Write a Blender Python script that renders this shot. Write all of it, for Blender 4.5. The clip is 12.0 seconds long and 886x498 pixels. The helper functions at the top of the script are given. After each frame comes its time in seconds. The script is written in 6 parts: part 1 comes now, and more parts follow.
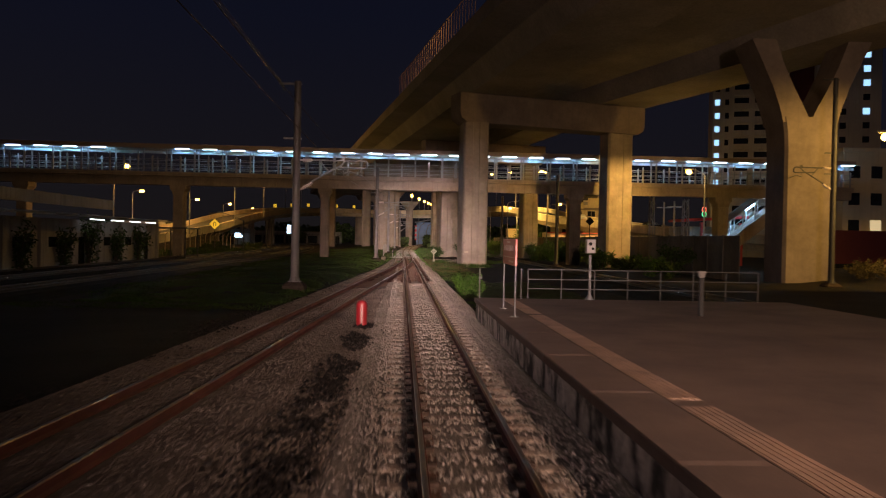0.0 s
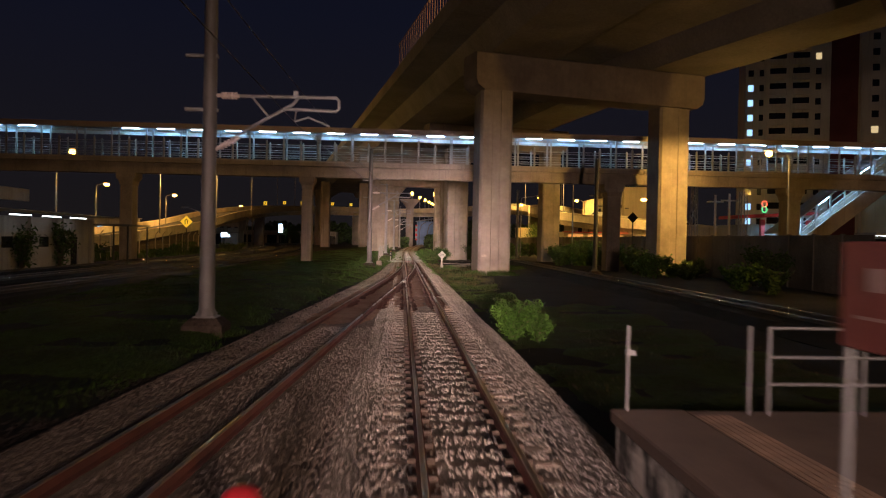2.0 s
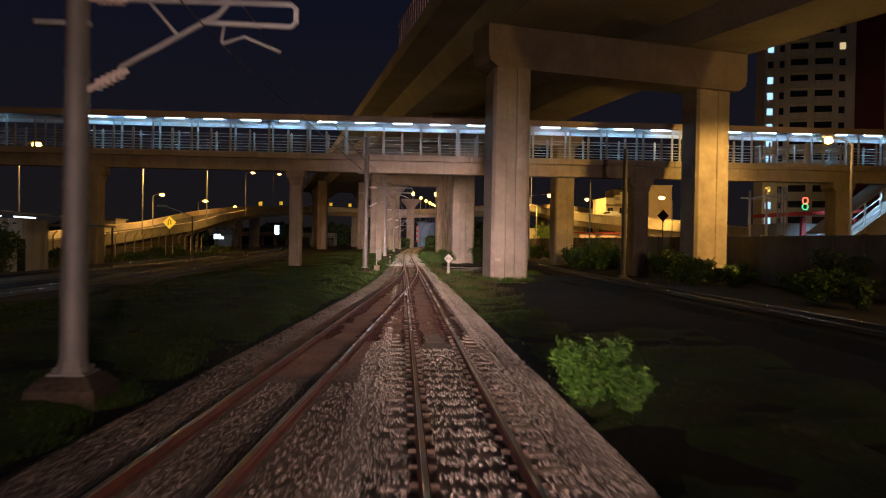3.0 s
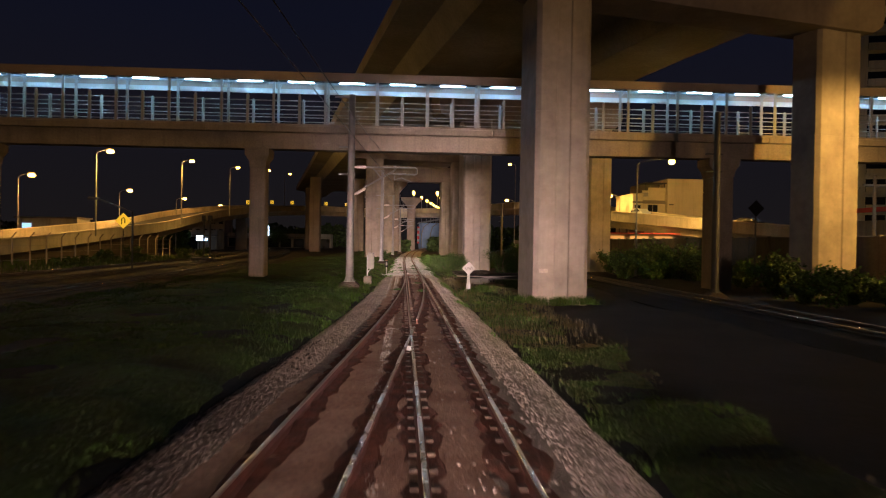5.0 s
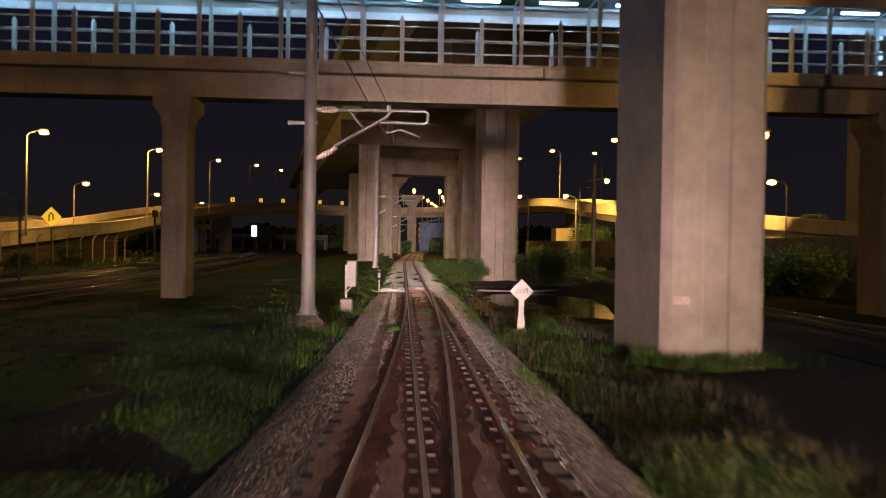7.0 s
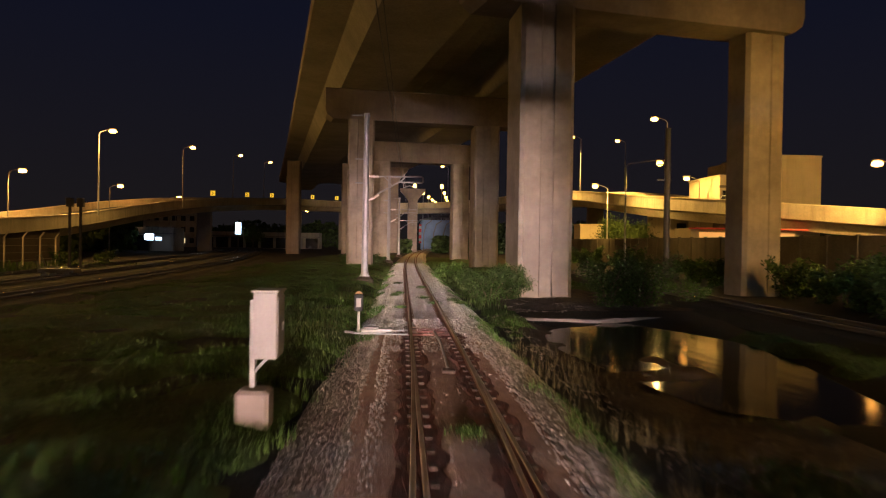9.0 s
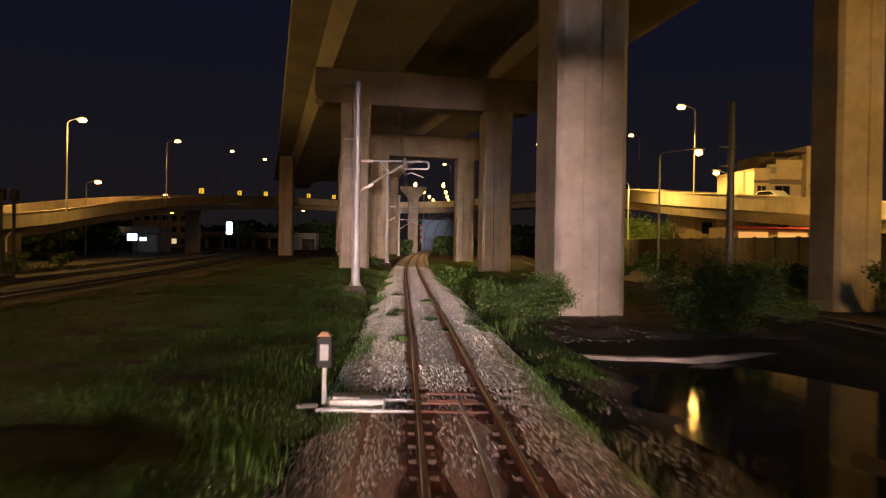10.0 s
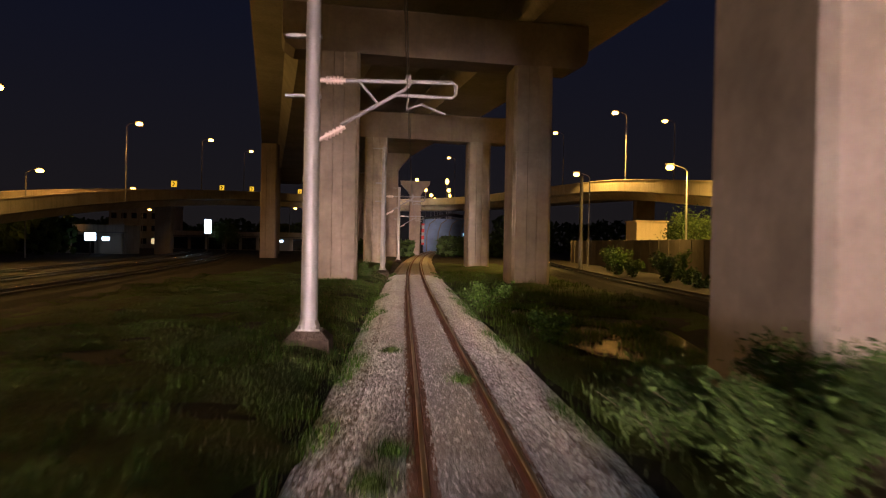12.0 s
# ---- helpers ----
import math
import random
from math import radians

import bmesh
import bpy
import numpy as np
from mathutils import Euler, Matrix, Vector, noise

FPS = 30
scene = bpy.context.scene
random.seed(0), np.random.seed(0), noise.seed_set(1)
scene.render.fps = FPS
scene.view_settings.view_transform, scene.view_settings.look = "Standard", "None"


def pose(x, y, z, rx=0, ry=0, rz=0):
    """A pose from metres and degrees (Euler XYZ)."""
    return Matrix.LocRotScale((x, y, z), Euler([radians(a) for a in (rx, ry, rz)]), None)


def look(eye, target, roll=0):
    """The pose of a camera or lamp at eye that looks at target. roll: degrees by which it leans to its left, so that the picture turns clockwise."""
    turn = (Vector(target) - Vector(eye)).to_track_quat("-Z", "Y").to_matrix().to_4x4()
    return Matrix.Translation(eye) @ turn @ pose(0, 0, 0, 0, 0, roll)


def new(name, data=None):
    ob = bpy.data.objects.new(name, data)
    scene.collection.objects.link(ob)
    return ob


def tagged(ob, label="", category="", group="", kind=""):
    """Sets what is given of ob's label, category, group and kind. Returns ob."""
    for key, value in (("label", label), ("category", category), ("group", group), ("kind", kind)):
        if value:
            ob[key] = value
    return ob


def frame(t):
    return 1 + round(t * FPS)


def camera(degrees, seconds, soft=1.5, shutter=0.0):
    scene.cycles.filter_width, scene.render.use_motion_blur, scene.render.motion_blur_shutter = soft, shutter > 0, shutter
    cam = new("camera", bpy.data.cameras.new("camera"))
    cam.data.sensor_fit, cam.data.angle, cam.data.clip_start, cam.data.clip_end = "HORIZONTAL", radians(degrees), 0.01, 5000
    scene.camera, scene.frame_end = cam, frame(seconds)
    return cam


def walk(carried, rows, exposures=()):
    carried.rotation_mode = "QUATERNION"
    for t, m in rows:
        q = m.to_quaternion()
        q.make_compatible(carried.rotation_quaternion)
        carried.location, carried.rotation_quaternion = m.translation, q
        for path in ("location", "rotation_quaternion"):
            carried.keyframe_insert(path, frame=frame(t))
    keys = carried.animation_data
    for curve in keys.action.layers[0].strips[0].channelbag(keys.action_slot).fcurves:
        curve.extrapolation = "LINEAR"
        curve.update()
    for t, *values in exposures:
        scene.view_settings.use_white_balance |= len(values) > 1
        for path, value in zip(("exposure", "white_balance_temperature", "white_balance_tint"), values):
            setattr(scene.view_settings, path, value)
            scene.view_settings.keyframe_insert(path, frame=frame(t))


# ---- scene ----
cam = camera(60.5, 12.0, soft=1.1, shutter=0.55)
EYE_X, EYE_Z = -0.787, 2.263
# seconds, metres along the track, yaw, pitch, lean
RIDE = [
    (0, 3.09, -3.12, -0.74, 1.11),
    (0.5, 7.10, -3.12, -0.77, 1.07),
    (1, 11.12, -3.12, -0.76, 1.06),
    (1.5, 15.14, -3.13, -0.75, 1.12),
    (2, 19.11, -3.13, -0.74, 1.14),
    (2.5, 23.10, -3.11, -0.72, 1.07),
    (3, 27.08, -3.08, -0.64, 0.99),
    (5, 43.37, -3.07, -0.52, 0.94),
    (5.5, 47.48, -3.08, -0.42, 0.95),
    (6, 51.60, -3.07, -0.37, 0.99),
    (6.5, 55.85, -3.07, -0.40, 0.94),
    (8.5, 73.13, -3.09, -0.51, 0.90),
    (9, 77.51, -3.10, -0.55, 0.90),
    (9.5, 81.88, -3.10, -0.52, 0.89),
    (10, 86.23, -3.09, -0.50, 0.92),
    (10.5, 90.52, -3.08, -0.48, 0.99),
    (11, 94.89, -3.09, -0.46, 1.05),
    (11.5, 99.30, -3.08, -0.45, 1.05),
    (12, 103.73, -3.06, -0.45, 1.03),
]


def ride_pose(along, yaw, pitch, lean):
    a, b = radians(yaw), radians(pitch)
    eye = Vector((EYE_X, along, EYE_Z))
    return look(eye, eye + Vector((-math.sin(a) * math.cos(b), math.cos(a) * math.cos(b), math.sin(b))) * 2, lean)


walk(cam, [(t, ride_pose(*row)) for t, *row in RIDE], [(0.0, 0.03), (1.0, 0.18), (6.5, 0.14), (8.5, 0.32), (12.0, 0.26)])

# ---- world and large lights ----
world = bpy.data.worlds.new("night_sky")
scene.world = world
world.use_nodes = True
sky = world.node_tree.nodes["Background"]
sky_nodes, sky_links = world.node_tree.nodes, world.node_tree.links
sky_dir, sky_up = sky_nodes.new("ShaderNodeTexCoord"), sky_nodes.new("ShaderNodeSeparateXYZ")
sky_ramp = sky_nodes.new("ShaderNodeValToRGB")
sky_links.new(sky_dir.outputs["Generated"], sky_up.inputs["Vector"])
sky_links.new(sky_up.outputs["Z"], sky_ramp.inputs["Fac"])
sky_links.new(sky_ramp.outputs["Color"], sky.inputs["Color"])
# town haze low down, night blue overhead
sky_ramp.color_ramp.elements[0].position, sky_ramp.color_ramp.elements[0].color = 0.0, (0.235, 0.195, 0.205, 1)
sky_ramp.color_ramp.elements[1].position, sky_ramp.color_ramp.elements[1].color = 0.28, (0.115, 0.13, 0.30, 1)
sky.inputs["Strength"].default_value = 0.037


def lamp(name, kind, where, energy, colour, size=0.3, aim=None, **more):
    data = bpy.data.lights.new(name, kind)
    data.energy, data.color = energy, colour
    if kind in ("POINT", "SPOT"):
        data.shadow_soft_size = size
    ob = new(name, data)
    ob.matrix_world = look(where, aim) if aim is not None else Matrix.Translation(where)
    return ob, data


SODIUM = (1.0, 0.57, 0.13)
# the train's own headlamp, held at six places along its way
for along, up, aim_x, aim_z, strength, wide, fade in ((-30.0, 3.2, 1.2, 1.6, 5200.0, 12, 1.0), (2.0, 2.6, 0.9, -0.3, 1850.0, 16, 1.0), (32.0, 2.6, 0.9, -2.2, 1700.0, 19, 1.0), (52.0, 2.6, 0.2, -4.2, 1500.0, 11, 1.0), (73.0, 2.7, 0.0, 2.0, 1150.0, 21, 1.0), (95.0, 2.7, 0.3, -1.6, 1000.0, 14, 1.0)):
    beam_ob, beam = lamp("train_headlamp", "SPOT", (-0.4, along, up), 1.0, (1.0, 0.72, 0.65), 4.0 if along < 0 else 1.0, (aim_x, along + 70.0, aim_z))
    beam.spot_size, beam.spot_blend = radians(wide), fade
    beam.use_nodes = True
    nt = beam.node_tree
    fall = nt.nodes.new("ShaderNodeLightFalloff")
    fall.inputs["Strength"].default_value = strength
    nt.links.new(fall.outputs["Linear"], nt.nodes["Emission"].inputs["Strength"])
# unseen lamp added behind the first view to light the station platform
station_ob, station = lamp("station_lamp", "SPOT", (9.0, -8.0, 7.0), 25000.0, (1.0, 0.66, 0.48), 1.0, (13.5, 8.0, 0.5))
station.spot_size, station.spot_blend = radians(104), 0.7

# ---- mesh kit ----
class Shape:
    """Vertices and faces that are gathered, then linked as one mesh."""

    def __init__(self):
        self.v, self.f = [], []

    def add(self, verts, faces, m=None):
        n = len(self.v)
        self.v += [tuple(m @ Vector(p)) for p in verts] if m is not None else [tuple(p) for p in verts]
        self.f += [tuple(n + i for i in face) for face in faces]
        return self

    def box(self, x0, x1, y0, y1, z0, z1, m=None, bevel=0.0):
        if bevel:
            b = bevel
            ring = [(x0 + b, y0), (x1 - b, y0), (x1, y0 + b), (x1, y1 - b), (x1 - b, y1), (x0 + b, y1), (x0, y1 - b), (x0, y0 + b)]
            cx, cy = (x0 + x1) / 2, (y0 + y1) / 2
            small = [(cx + (x - cx) * (1 - 2 * b / max(x1 - x0, 1e-4)), cy + (y - cy) * (1 - 2 * b / max(y1 - y0, 1e-4))) for x, y in ring]
            rows = [(small, z0), (ring, z0 + b), (ring, z1 - b), (small, z1)]
            return self.loft([[(x, y, z) for x, y in r] for r, z in rows], m)
        vs = [(x, y, z) for z in (z0, z1) for y in (y0, y1) for x in (x0, x1)]
        return self.add(vs, [(0, 2, 3, 1), (4, 5, 7, 6), (0, 1, 5, 4), (2, 6, 7, 3), (0, 4, 6, 2), (1, 3, 7, 5)], m)

    def loft(self, rings, m=None, caps=True, closed=True):
        n = len(rings[0])
        vs = [p for r in rings for p in r]
        fs = []
        for a in range(len(rings) - 1):
            for i in range(n if closed else n - 1):
                j = (i + 1) % n
                fs.append((a * n + i, a * n + j, (a + 1) * n + j, (a + 1) * n + i))
        if caps:
            fs.append(tuple(reversed(range(n))))
            fs.append(tuple((len(rings) - 1) * n + i for i in range(n)))
        return self.add(vs, fs, m)

    def tube(self, points, r, n=8, m=None, ends=True):
        """A round bar along points; r: a radius or one for each point."""
        pts = [Vector(p) for p in points]
        rs = r if isinstance(r, (list, tuple)) else [r] * len(pts)
        rings, side = [], None
        for i, p in enumerate(pts):
            d = (pts[min(i + 1, len(pts) - 1)] - pts[max(i - 1, 0)]).normalized()
            if side is None:
                side = d.orthogonal().normalized()
            side = (side - d * side.dot(d)).normalized()
            up = d.cross(side)
            rings.append([tuple(p + (side * math.cos(2 * math.pi * k / n) + up * math.sin(2 * math.pi * k / n)) * rs[i]) for k in range(n)])
        return self.loft(rings, m, ends)

    def prism(self, poly, z0, z1, m=None):
        return self.loft([[(x, y, z0) for x, y in poly], [(x, y, z1) for x, y in poly]], m)

    def sweep(self, profile, path, m=None):
        """profile: (across, up) pairs, carried along a path of (x, y, z) points that lie nearly level."""
        rings = []
        for i, p in enumerate(path):
            a, b = Vector(path[max(i - 1, 0)]), Vector(path[min(i + 1, len(path) - 1)])
            d = (b - a).normalized()
            right = Vector((d.y, -d.x, 0)).normalized()
            rings.append([tuple(Vector(p) + right * u + Vector((0, 0, w))) for u, w in profile])
        return self.loft(rings, m)

    def mesh(self, name, smooth=False):
        me = bpy.data.meshes.new(name)
        me.from_pydata(self.v, [], self.f)
        bm = bmesh.new()
        bm.from_mesh(me)
        bmesh.ops.recalc_face_normals(bm, faces=bm.faces)
        bm.to_mesh(me)
        bm.free()
        if smooth:
            me.polygons.foreach_set("use_smooth", [True] * len(me.polygons))
            me.set_sharp_from_angle(angle=radians(40))
        return me


def put(name, shape, material, smooth=False):
    """A mesh object of its own at the origin."""
    me = shape.mesh(name, smooth) if isinstance(shape, Shape) else shape
    if not me.materials:
        me.materials.append(material)
    return new(name, me)


def part(name, shape, material, parent, label="", smooth=False):
    ob = put(name, shape, material, smooth)
    ob.parent = parent
    return tagged(ob, label)


def thing(name, x, y, z, label, category, group="", kind="", turn=0.0):
    """An empty at the thing's base, which its parts hang from."""
    ob = new(name)
    ob.matrix_basis = pose(x, y, z, 0, 0, turn)
    ob.empty_display_size = 0.2
    return tagged(ob, label, category, group, kind)


def cloud_mesh(name, verts, faces, material):
    """A mesh from arrays: many small triangles or quads."""
    me = bpy.data.meshes.new(name)
    n, k = faces.shape
    me.vertices.add(len(verts))
    me.vertices.foreach_set("co", np.asarray(verts, np.float32).ravel())
    me.loops.add(n * k)
    me.loops.foreach_set("vertex_index", faces.astype(np.int32).ravel())
    me.polygons.add(n)
    me.polygons.foreach_set("loop_start", np.arange(0, n * k, k, dtype=np.int32))
    me.update(calc_edges=True)
    me.validate()
    me.materials.append(material)
    return me


# ---- materials ----
def surface(name, colour, rough=0.8, second=None, scale=1.0, fine=30.0, vary=0.35, bump=0.3, metal=0.0, streaks=0.0, streak_colour=(0.05, 0.045, 0.04), each=0.0, island=0.0, depth=0.02, gloss=0.0, runs=(0.5, 0.72), drip=0.09):
    """A node material with stains at one scale, grain at another and relief; streaks: dark runs down upright faces."""
    m = bpy.data.materials.new(name)
    m.use_nodes = True
    t = m.node_tree
    bsdf = t.nodes["Principled BSDF"]
    link = t.links.new
    geo = t.nodes.new("ShaderNodeNewGeometry")
    second = second or tuple(c * (1 - vary) for c in colour)

    def noise_at(size, detail, vector=None, rough_=0.6):
        n = t.nodes.new("ShaderNodeTexNoise")
        n.inputs["Scale"].default_value, n.inputs["Detail"].default_value, n.inputs["Roughness"].default_value = size, detail, rough_
        link(vector or geo.outputs["Position"], n.inputs["Vector"])
        return n

    def ramp(src, lo, hi):
        r = t.nodes.new("ShaderNodeMapRange")
        r.inputs["From Min"].default_value, r.inputs["From Max"].default_value = lo, hi
        link(src, r.inputs["Value"])
        return r.outputs["Result"]

    def blend(kind, fac, a, b):
        x = t.nodes.new("ShaderNodeMix")
        x.data_type, x.blend_type = "RGBA", kind
        for value, socket in ((fac, x.inputs[0]), (a, x.inputs[6]), (b, x.inputs[7])):
            if isinstance(value, bpy.types.NodeSocket):
                link(value, socket)
            else:
                socket.default_value = value if isinstance(value, float) else (*value, 1)
        return x.outputs[2]

    big, small = noise_at(scale, 5), noise_at(fine, 6)
    colour_out = blend("MIX", ramp(big.outputs["Fac"], 0.35, 0.68), colour, second)
    grain = t.nodes.new("ShaderNodeMapRange")
    grain.inputs["From Min"].default_value, grain.inputs["From Max"].default_value = 0.25, 0.75
    grain.inputs["To Min"].default_value, grain.inputs["To Max"].default_value = 1 - vary, 1 + vary * 0.5
    link(small.outputs["Fac"], grain.inputs["Value"])
    comb = t.nodes.new("ShaderNodeCombineColor")
    for i in range(3):
        link(grain.outputs["Result"], comb.inputs[i])
    colour_out = blend("MULTIPLY", 1.0, colour_out, comb.outputs["Color"])
    if streaks:
        squash = t.nodes.new("ShaderNodeMapping")
        squash.inputs["Scale"].default_value = (1.6, 1.6, drip)
        link(geo.outputs["Position"], squash.inputs["Vector"])
        run = noise_at(1.3, 6, squash.outputs["Vector"], 0.7)
        fac = t.nodes.new("ShaderNodeMath")
        fac.operation = "MULTIPLY"
        fac.inputs[1].default_value = streaks
        link(ramp(run.outputs["Fac"], *runs), fac.inputs[0])
        colour_out = blend("MIX", fac.outputs[0], colour_out, streak_colour)
    if each or island:
        src = t.nodes.new("ShaderNodeObjectInfo").outputs["Random"] if each else geo.outputs["Random Per Island"]
        lot = t.nodes.new("ShaderNodeMapRange")
        lot.inputs["To Min"].default_value, lot.inputs["To Max"].default_value = 1 - (each or island), 1 + (each or island)
        link(src, lot.inputs["Value"])
        c2 = t.nodes.new("ShaderNodeCombineColor")
        for i in range(3):
            link(lot.outputs["Result"], c2.inputs[i])
        colour_out = blend("MULTIPLY", 1.0, colour_out, c2.outputs["Color"])
    link(colour_out, bsdf.inputs["Base Color"])
    rr = t.nodes.new("ShaderNodeMapRange")
    rr.inputs["To Min"].default_value, rr.inputs["To Max"].default_value = max(rough - 0.12, 0.02), min(rough + 0.12, 1.0)
    link(big.outputs["Fac"], rr.inputs["Value"])
    link(rr.outputs["Result"], bsdf.inputs["Roughness"])
    bsdf.inputs["Metallic"].default_value = metal
    if rough >= 0.9:
        bsdf.inputs["Specular IOR Level"].default_value = 0.12
    if bump:
        b = t.nodes.new("ShaderNodeBump")
        b.inputs["Strength"].default_value, b.inputs["Distance"].default_value = bump, depth
        link(small.outputs["Fac"], b.inputs["Height"])
        link(b.outputs["Normal"], bsdf.inputs["Normal"])
    return m


def glow(name, colour, strength):
    m = bpy.data.materials.new(name)
    m.use_nodes = True
    bsdf = m.node_tree.nodes["Principled BSDF"]
    bsdf.inputs["Base Color"].default_value = (0.12, 0.12, 0.12, 1)
    bsdf.inputs["Emission Color"].default_value, bsdf.inputs["Emission Strength"].default_value = (*colour, 1), strength
    return m


concrete = surface("weathered_concrete", (0.19, 0.15, 0.125), 0.85, (0.12, 0.094, 0.078), 0.35, 3.2, 0.16, 0.12, streaks=0.55, streak_colour=(0.11, 0.09, 0.08))
pale_concrete = surface("pale_grey_concrete", (0.225, 0.186, 0.156), 0.85, (0.142, 0.115, 0.094), 0.5, 3.2, 0.16, 0.12, streaks=0.45, streak_colour=(0.14, 0.12, 0.11))
deck_concrete = surface("viaduct_concrete", (0.25, 0.22, 0.195), 0.88, (0.17, 0.15, 0.13), 0.2, 5, 0.25, 0.2, streaks=0.3, streak_colour=(0.1, 0.085, 0.07))
bridge_concrete = surface("footbridge_concrete", (0.33, 0.27, 0.225), 0.85, (0.22, 0.18, 0.15), 0.5, 10, 0.25, 0.2, streaks=0.35)
platform_top = surface("platform_paving", (0.155, 0.098, 0.077), 0.8, (0.098, 0.062, 0.05), 0.6, 45, 0.35, 0.3, depth=0.006)
platform_side = surface("stained_platform_wall", (0.78, 0.7, 0.64), 0.88, (0.42, 0.36, 0.32), 1.5, 14, 0.35, 0.35, streaks=0.97, streak_colour=(0.022, 0.019, 0.018), runs=(0.47, 0.58), drip=0.8)
ballast_mat = surface("ballast", (0.26, 0.22, 0.19), 0.95, (0.17, 0.14, 0.12), 0.45, 22, 0.55, 0.9, depth=0.05)
stone_mat = surface("ballast_stone", (0.28, 0.236, 0.208), 0.92, (0.19, 0.158, 0.138), 0.6, 60, 0.2, 0.0, island=0.2)
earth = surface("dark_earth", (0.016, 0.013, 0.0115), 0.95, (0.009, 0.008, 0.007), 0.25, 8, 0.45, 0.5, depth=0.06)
rust_ballast = surface("rust_stained_ballast", (0.20, 0.105, 0.072), 0.95, (0.12, 0.068, 0.05), 0.7, 24, 0.5, 0.9, depth=0.05)
rail_rust = surface("rusty_rail", (0.15, 0.044, 0.028), 0.7, (0.085, 0.03, 0.022), 1.5, 50, 0.35, 0.2, metal=0.3, depth=0.004)
rail_top = surface("worn_rail_head", (0.34, 0.27, 0.23), 0.33, (0.28, 0.19, 0.15), 0.8, 60, 0.2, 0.0, metal=0.95)
# polished steel whose blue tint paints in the footbridge tubes' reflection
rail_shiny = surface("polished_blue_sheen_head", (0.72, 0.76, 0.84), 0.27, (0.62, 0.62, 0.66), 0.8, 60, 0.15, 0.0, metal=1.0)
sleeper_mat = surface("concrete_sleeper", (0.34, 0.27, 0.225), 0.9, (0.22, 0.16, 0.13), 1.5, 30, 0.35, 0.3, each=0.2, depth=0.006)
timber_mat = surface("old_timber_sleeper", (0.075, 0.05, 0.038), 0.9, (0.05, 0.035, 0.03), 1.2, 30, 0.4, 0.4, each=0.25)
galvanised = surface("galvanised_steel", (0.235, 0.23, 0.24), 0.55, (0.17, 0.166, 0.172), 0.8, 40, 0.18, 0.08, metal=0.35, depth=0.003)
dull_steel = surface("dull_grey_steel", (0.26, 0.25, 0.24), 0.6, (0.18, 0.17, 0.165), 0.9, 40, 0.25, 0.08, metal=0.3, depth=0.003)
bridge_steel = surface("painted_bridge_steel", (0.30, 0.29, 0.285), 0.5, (0.23, 0.225, 0.22), 0.7, 40, 0.15, 0.05, metal=0.2, depth=0.003)
fascia_mat = surface("roof_fascia", (0.34, 0.26, 0.21), 0.6, (0.26, 0.2, 0.165), 0.4, 30, 0.2, 0.1)
dark_steel = surface("dark_painted_steel", (0.05, 0.047, 0.045), 0.6, None, 0.8, 40, 0.3, 0.1, metal=0.3, depth=0.003)
insulator_mat = surface("insulator", (0.55, 0.45, 0.42), 0.45, None, 2, 40, 0.15, 0.05)
white_paint = surface("white_paint", (0.29, 0.262, 0.25), 0.5, (0.22, 0.198, 0.187), 1.2, 40, 0.15, 0.08, depth=0.002)
red_paint = surface("red_paint", (0.21, 0.008, 0.012), 0.42, (0.15, 0.006, 0.009), 1.5, 40, 0.2, 0.05, depth=0.002)
red_sign = surface("red_sign_face", (0.34, 0.085, 0.075), 0.5, (0.26, 0.06, 0.055), 1.0, 40, 0.2, 0.05)
sign_bar = surface("pale_lettering", (0.5, 0.3, 0.28), 0.5, None, 2, 40, 0.15, 0.0)
black_paint = surface("black_paint", (0.014, 0.014, 0.014), 0.9, None, 2, 40, 0.2, 0.0)
yellow_paint = surface("yellow_sign_face", (0.75, 0.42, 0.03), 0.5, None, 2, 40, 0.15, 0.0)
grass_mat = surface("grass_blades", (0.034, 0.070, 0.010), 0.95, (0.034, 0.044, 0.012), 0.45, 1.6, 0.55, 0.0, island=0.5)
dry_mat = surface("dry_grass", (0.075, 0.06, 0.028), 0.92, (0.06, 0.048, 0.022), 0.5, 6, 0.35, 0.0, island=0.4)
leaf_mat = surface("shrub_leaves", (0.06, 0.11, 0.02), 0.92, (0.04, 0.075, 0.018), 0.8, 9, 0.35, 0.0, island=0.45)
pier_leaf = surface("dusty_shrub_leaves", (0.036, 0.062, 0.013), 0.92, (0.022, 0.040, 0.010), 0.8, 9, 0.35, 0.0, island=0.5)
bright_leaf = surface("young_leaves", (0.042, 0.088, 0.011), 0.92, (0.024, 0.05, 0.008), 0.8, 9, 0.35, 0.0, island=0.45)
dark_leaf = surface("tree_leaves", (0.045, 0.07, 0.018), 0.92, (0.03, 0.05, 0.014), 0.8, 9, 0.35, 0.0, island=0.5)
creeper_leaf = surface("broad_creeper_leaves", (0.085, 0.135, 0.022), 0.8, (0.05, 0.085, 0.016), 0.8, 9, 0.3, 0.0, island=0.5)
bark_mat = surface("bark", (0.09, 0.07, 0.05), 0.9, None, 2, 30, 0.35, 0.4)
flyover_concrete = surface("yellow_grey_concrete", (0.42, 0.36, 0.27), 0.85, (0.3, 0.255, 0.19), 0.35, 9, 0.25, 0.15, streaks=0.45, streak_colour=(0.12, 0.1, 0.075))
wall_cream = surface("cream_rendered_wall", (0.55, 0.46, 0.32), 0.85, (0.46, 0.38, 0.26), 0.3, 10, 0.2, 0.1, streaks=0.2)
wall_grey = surface("grey_rendered_wall", (0.30, 0.275, 0.25), 0.85, (0.2, 0.18, 0.16), 0.3, 10, 0.25, 0.15, streaks=0.6)
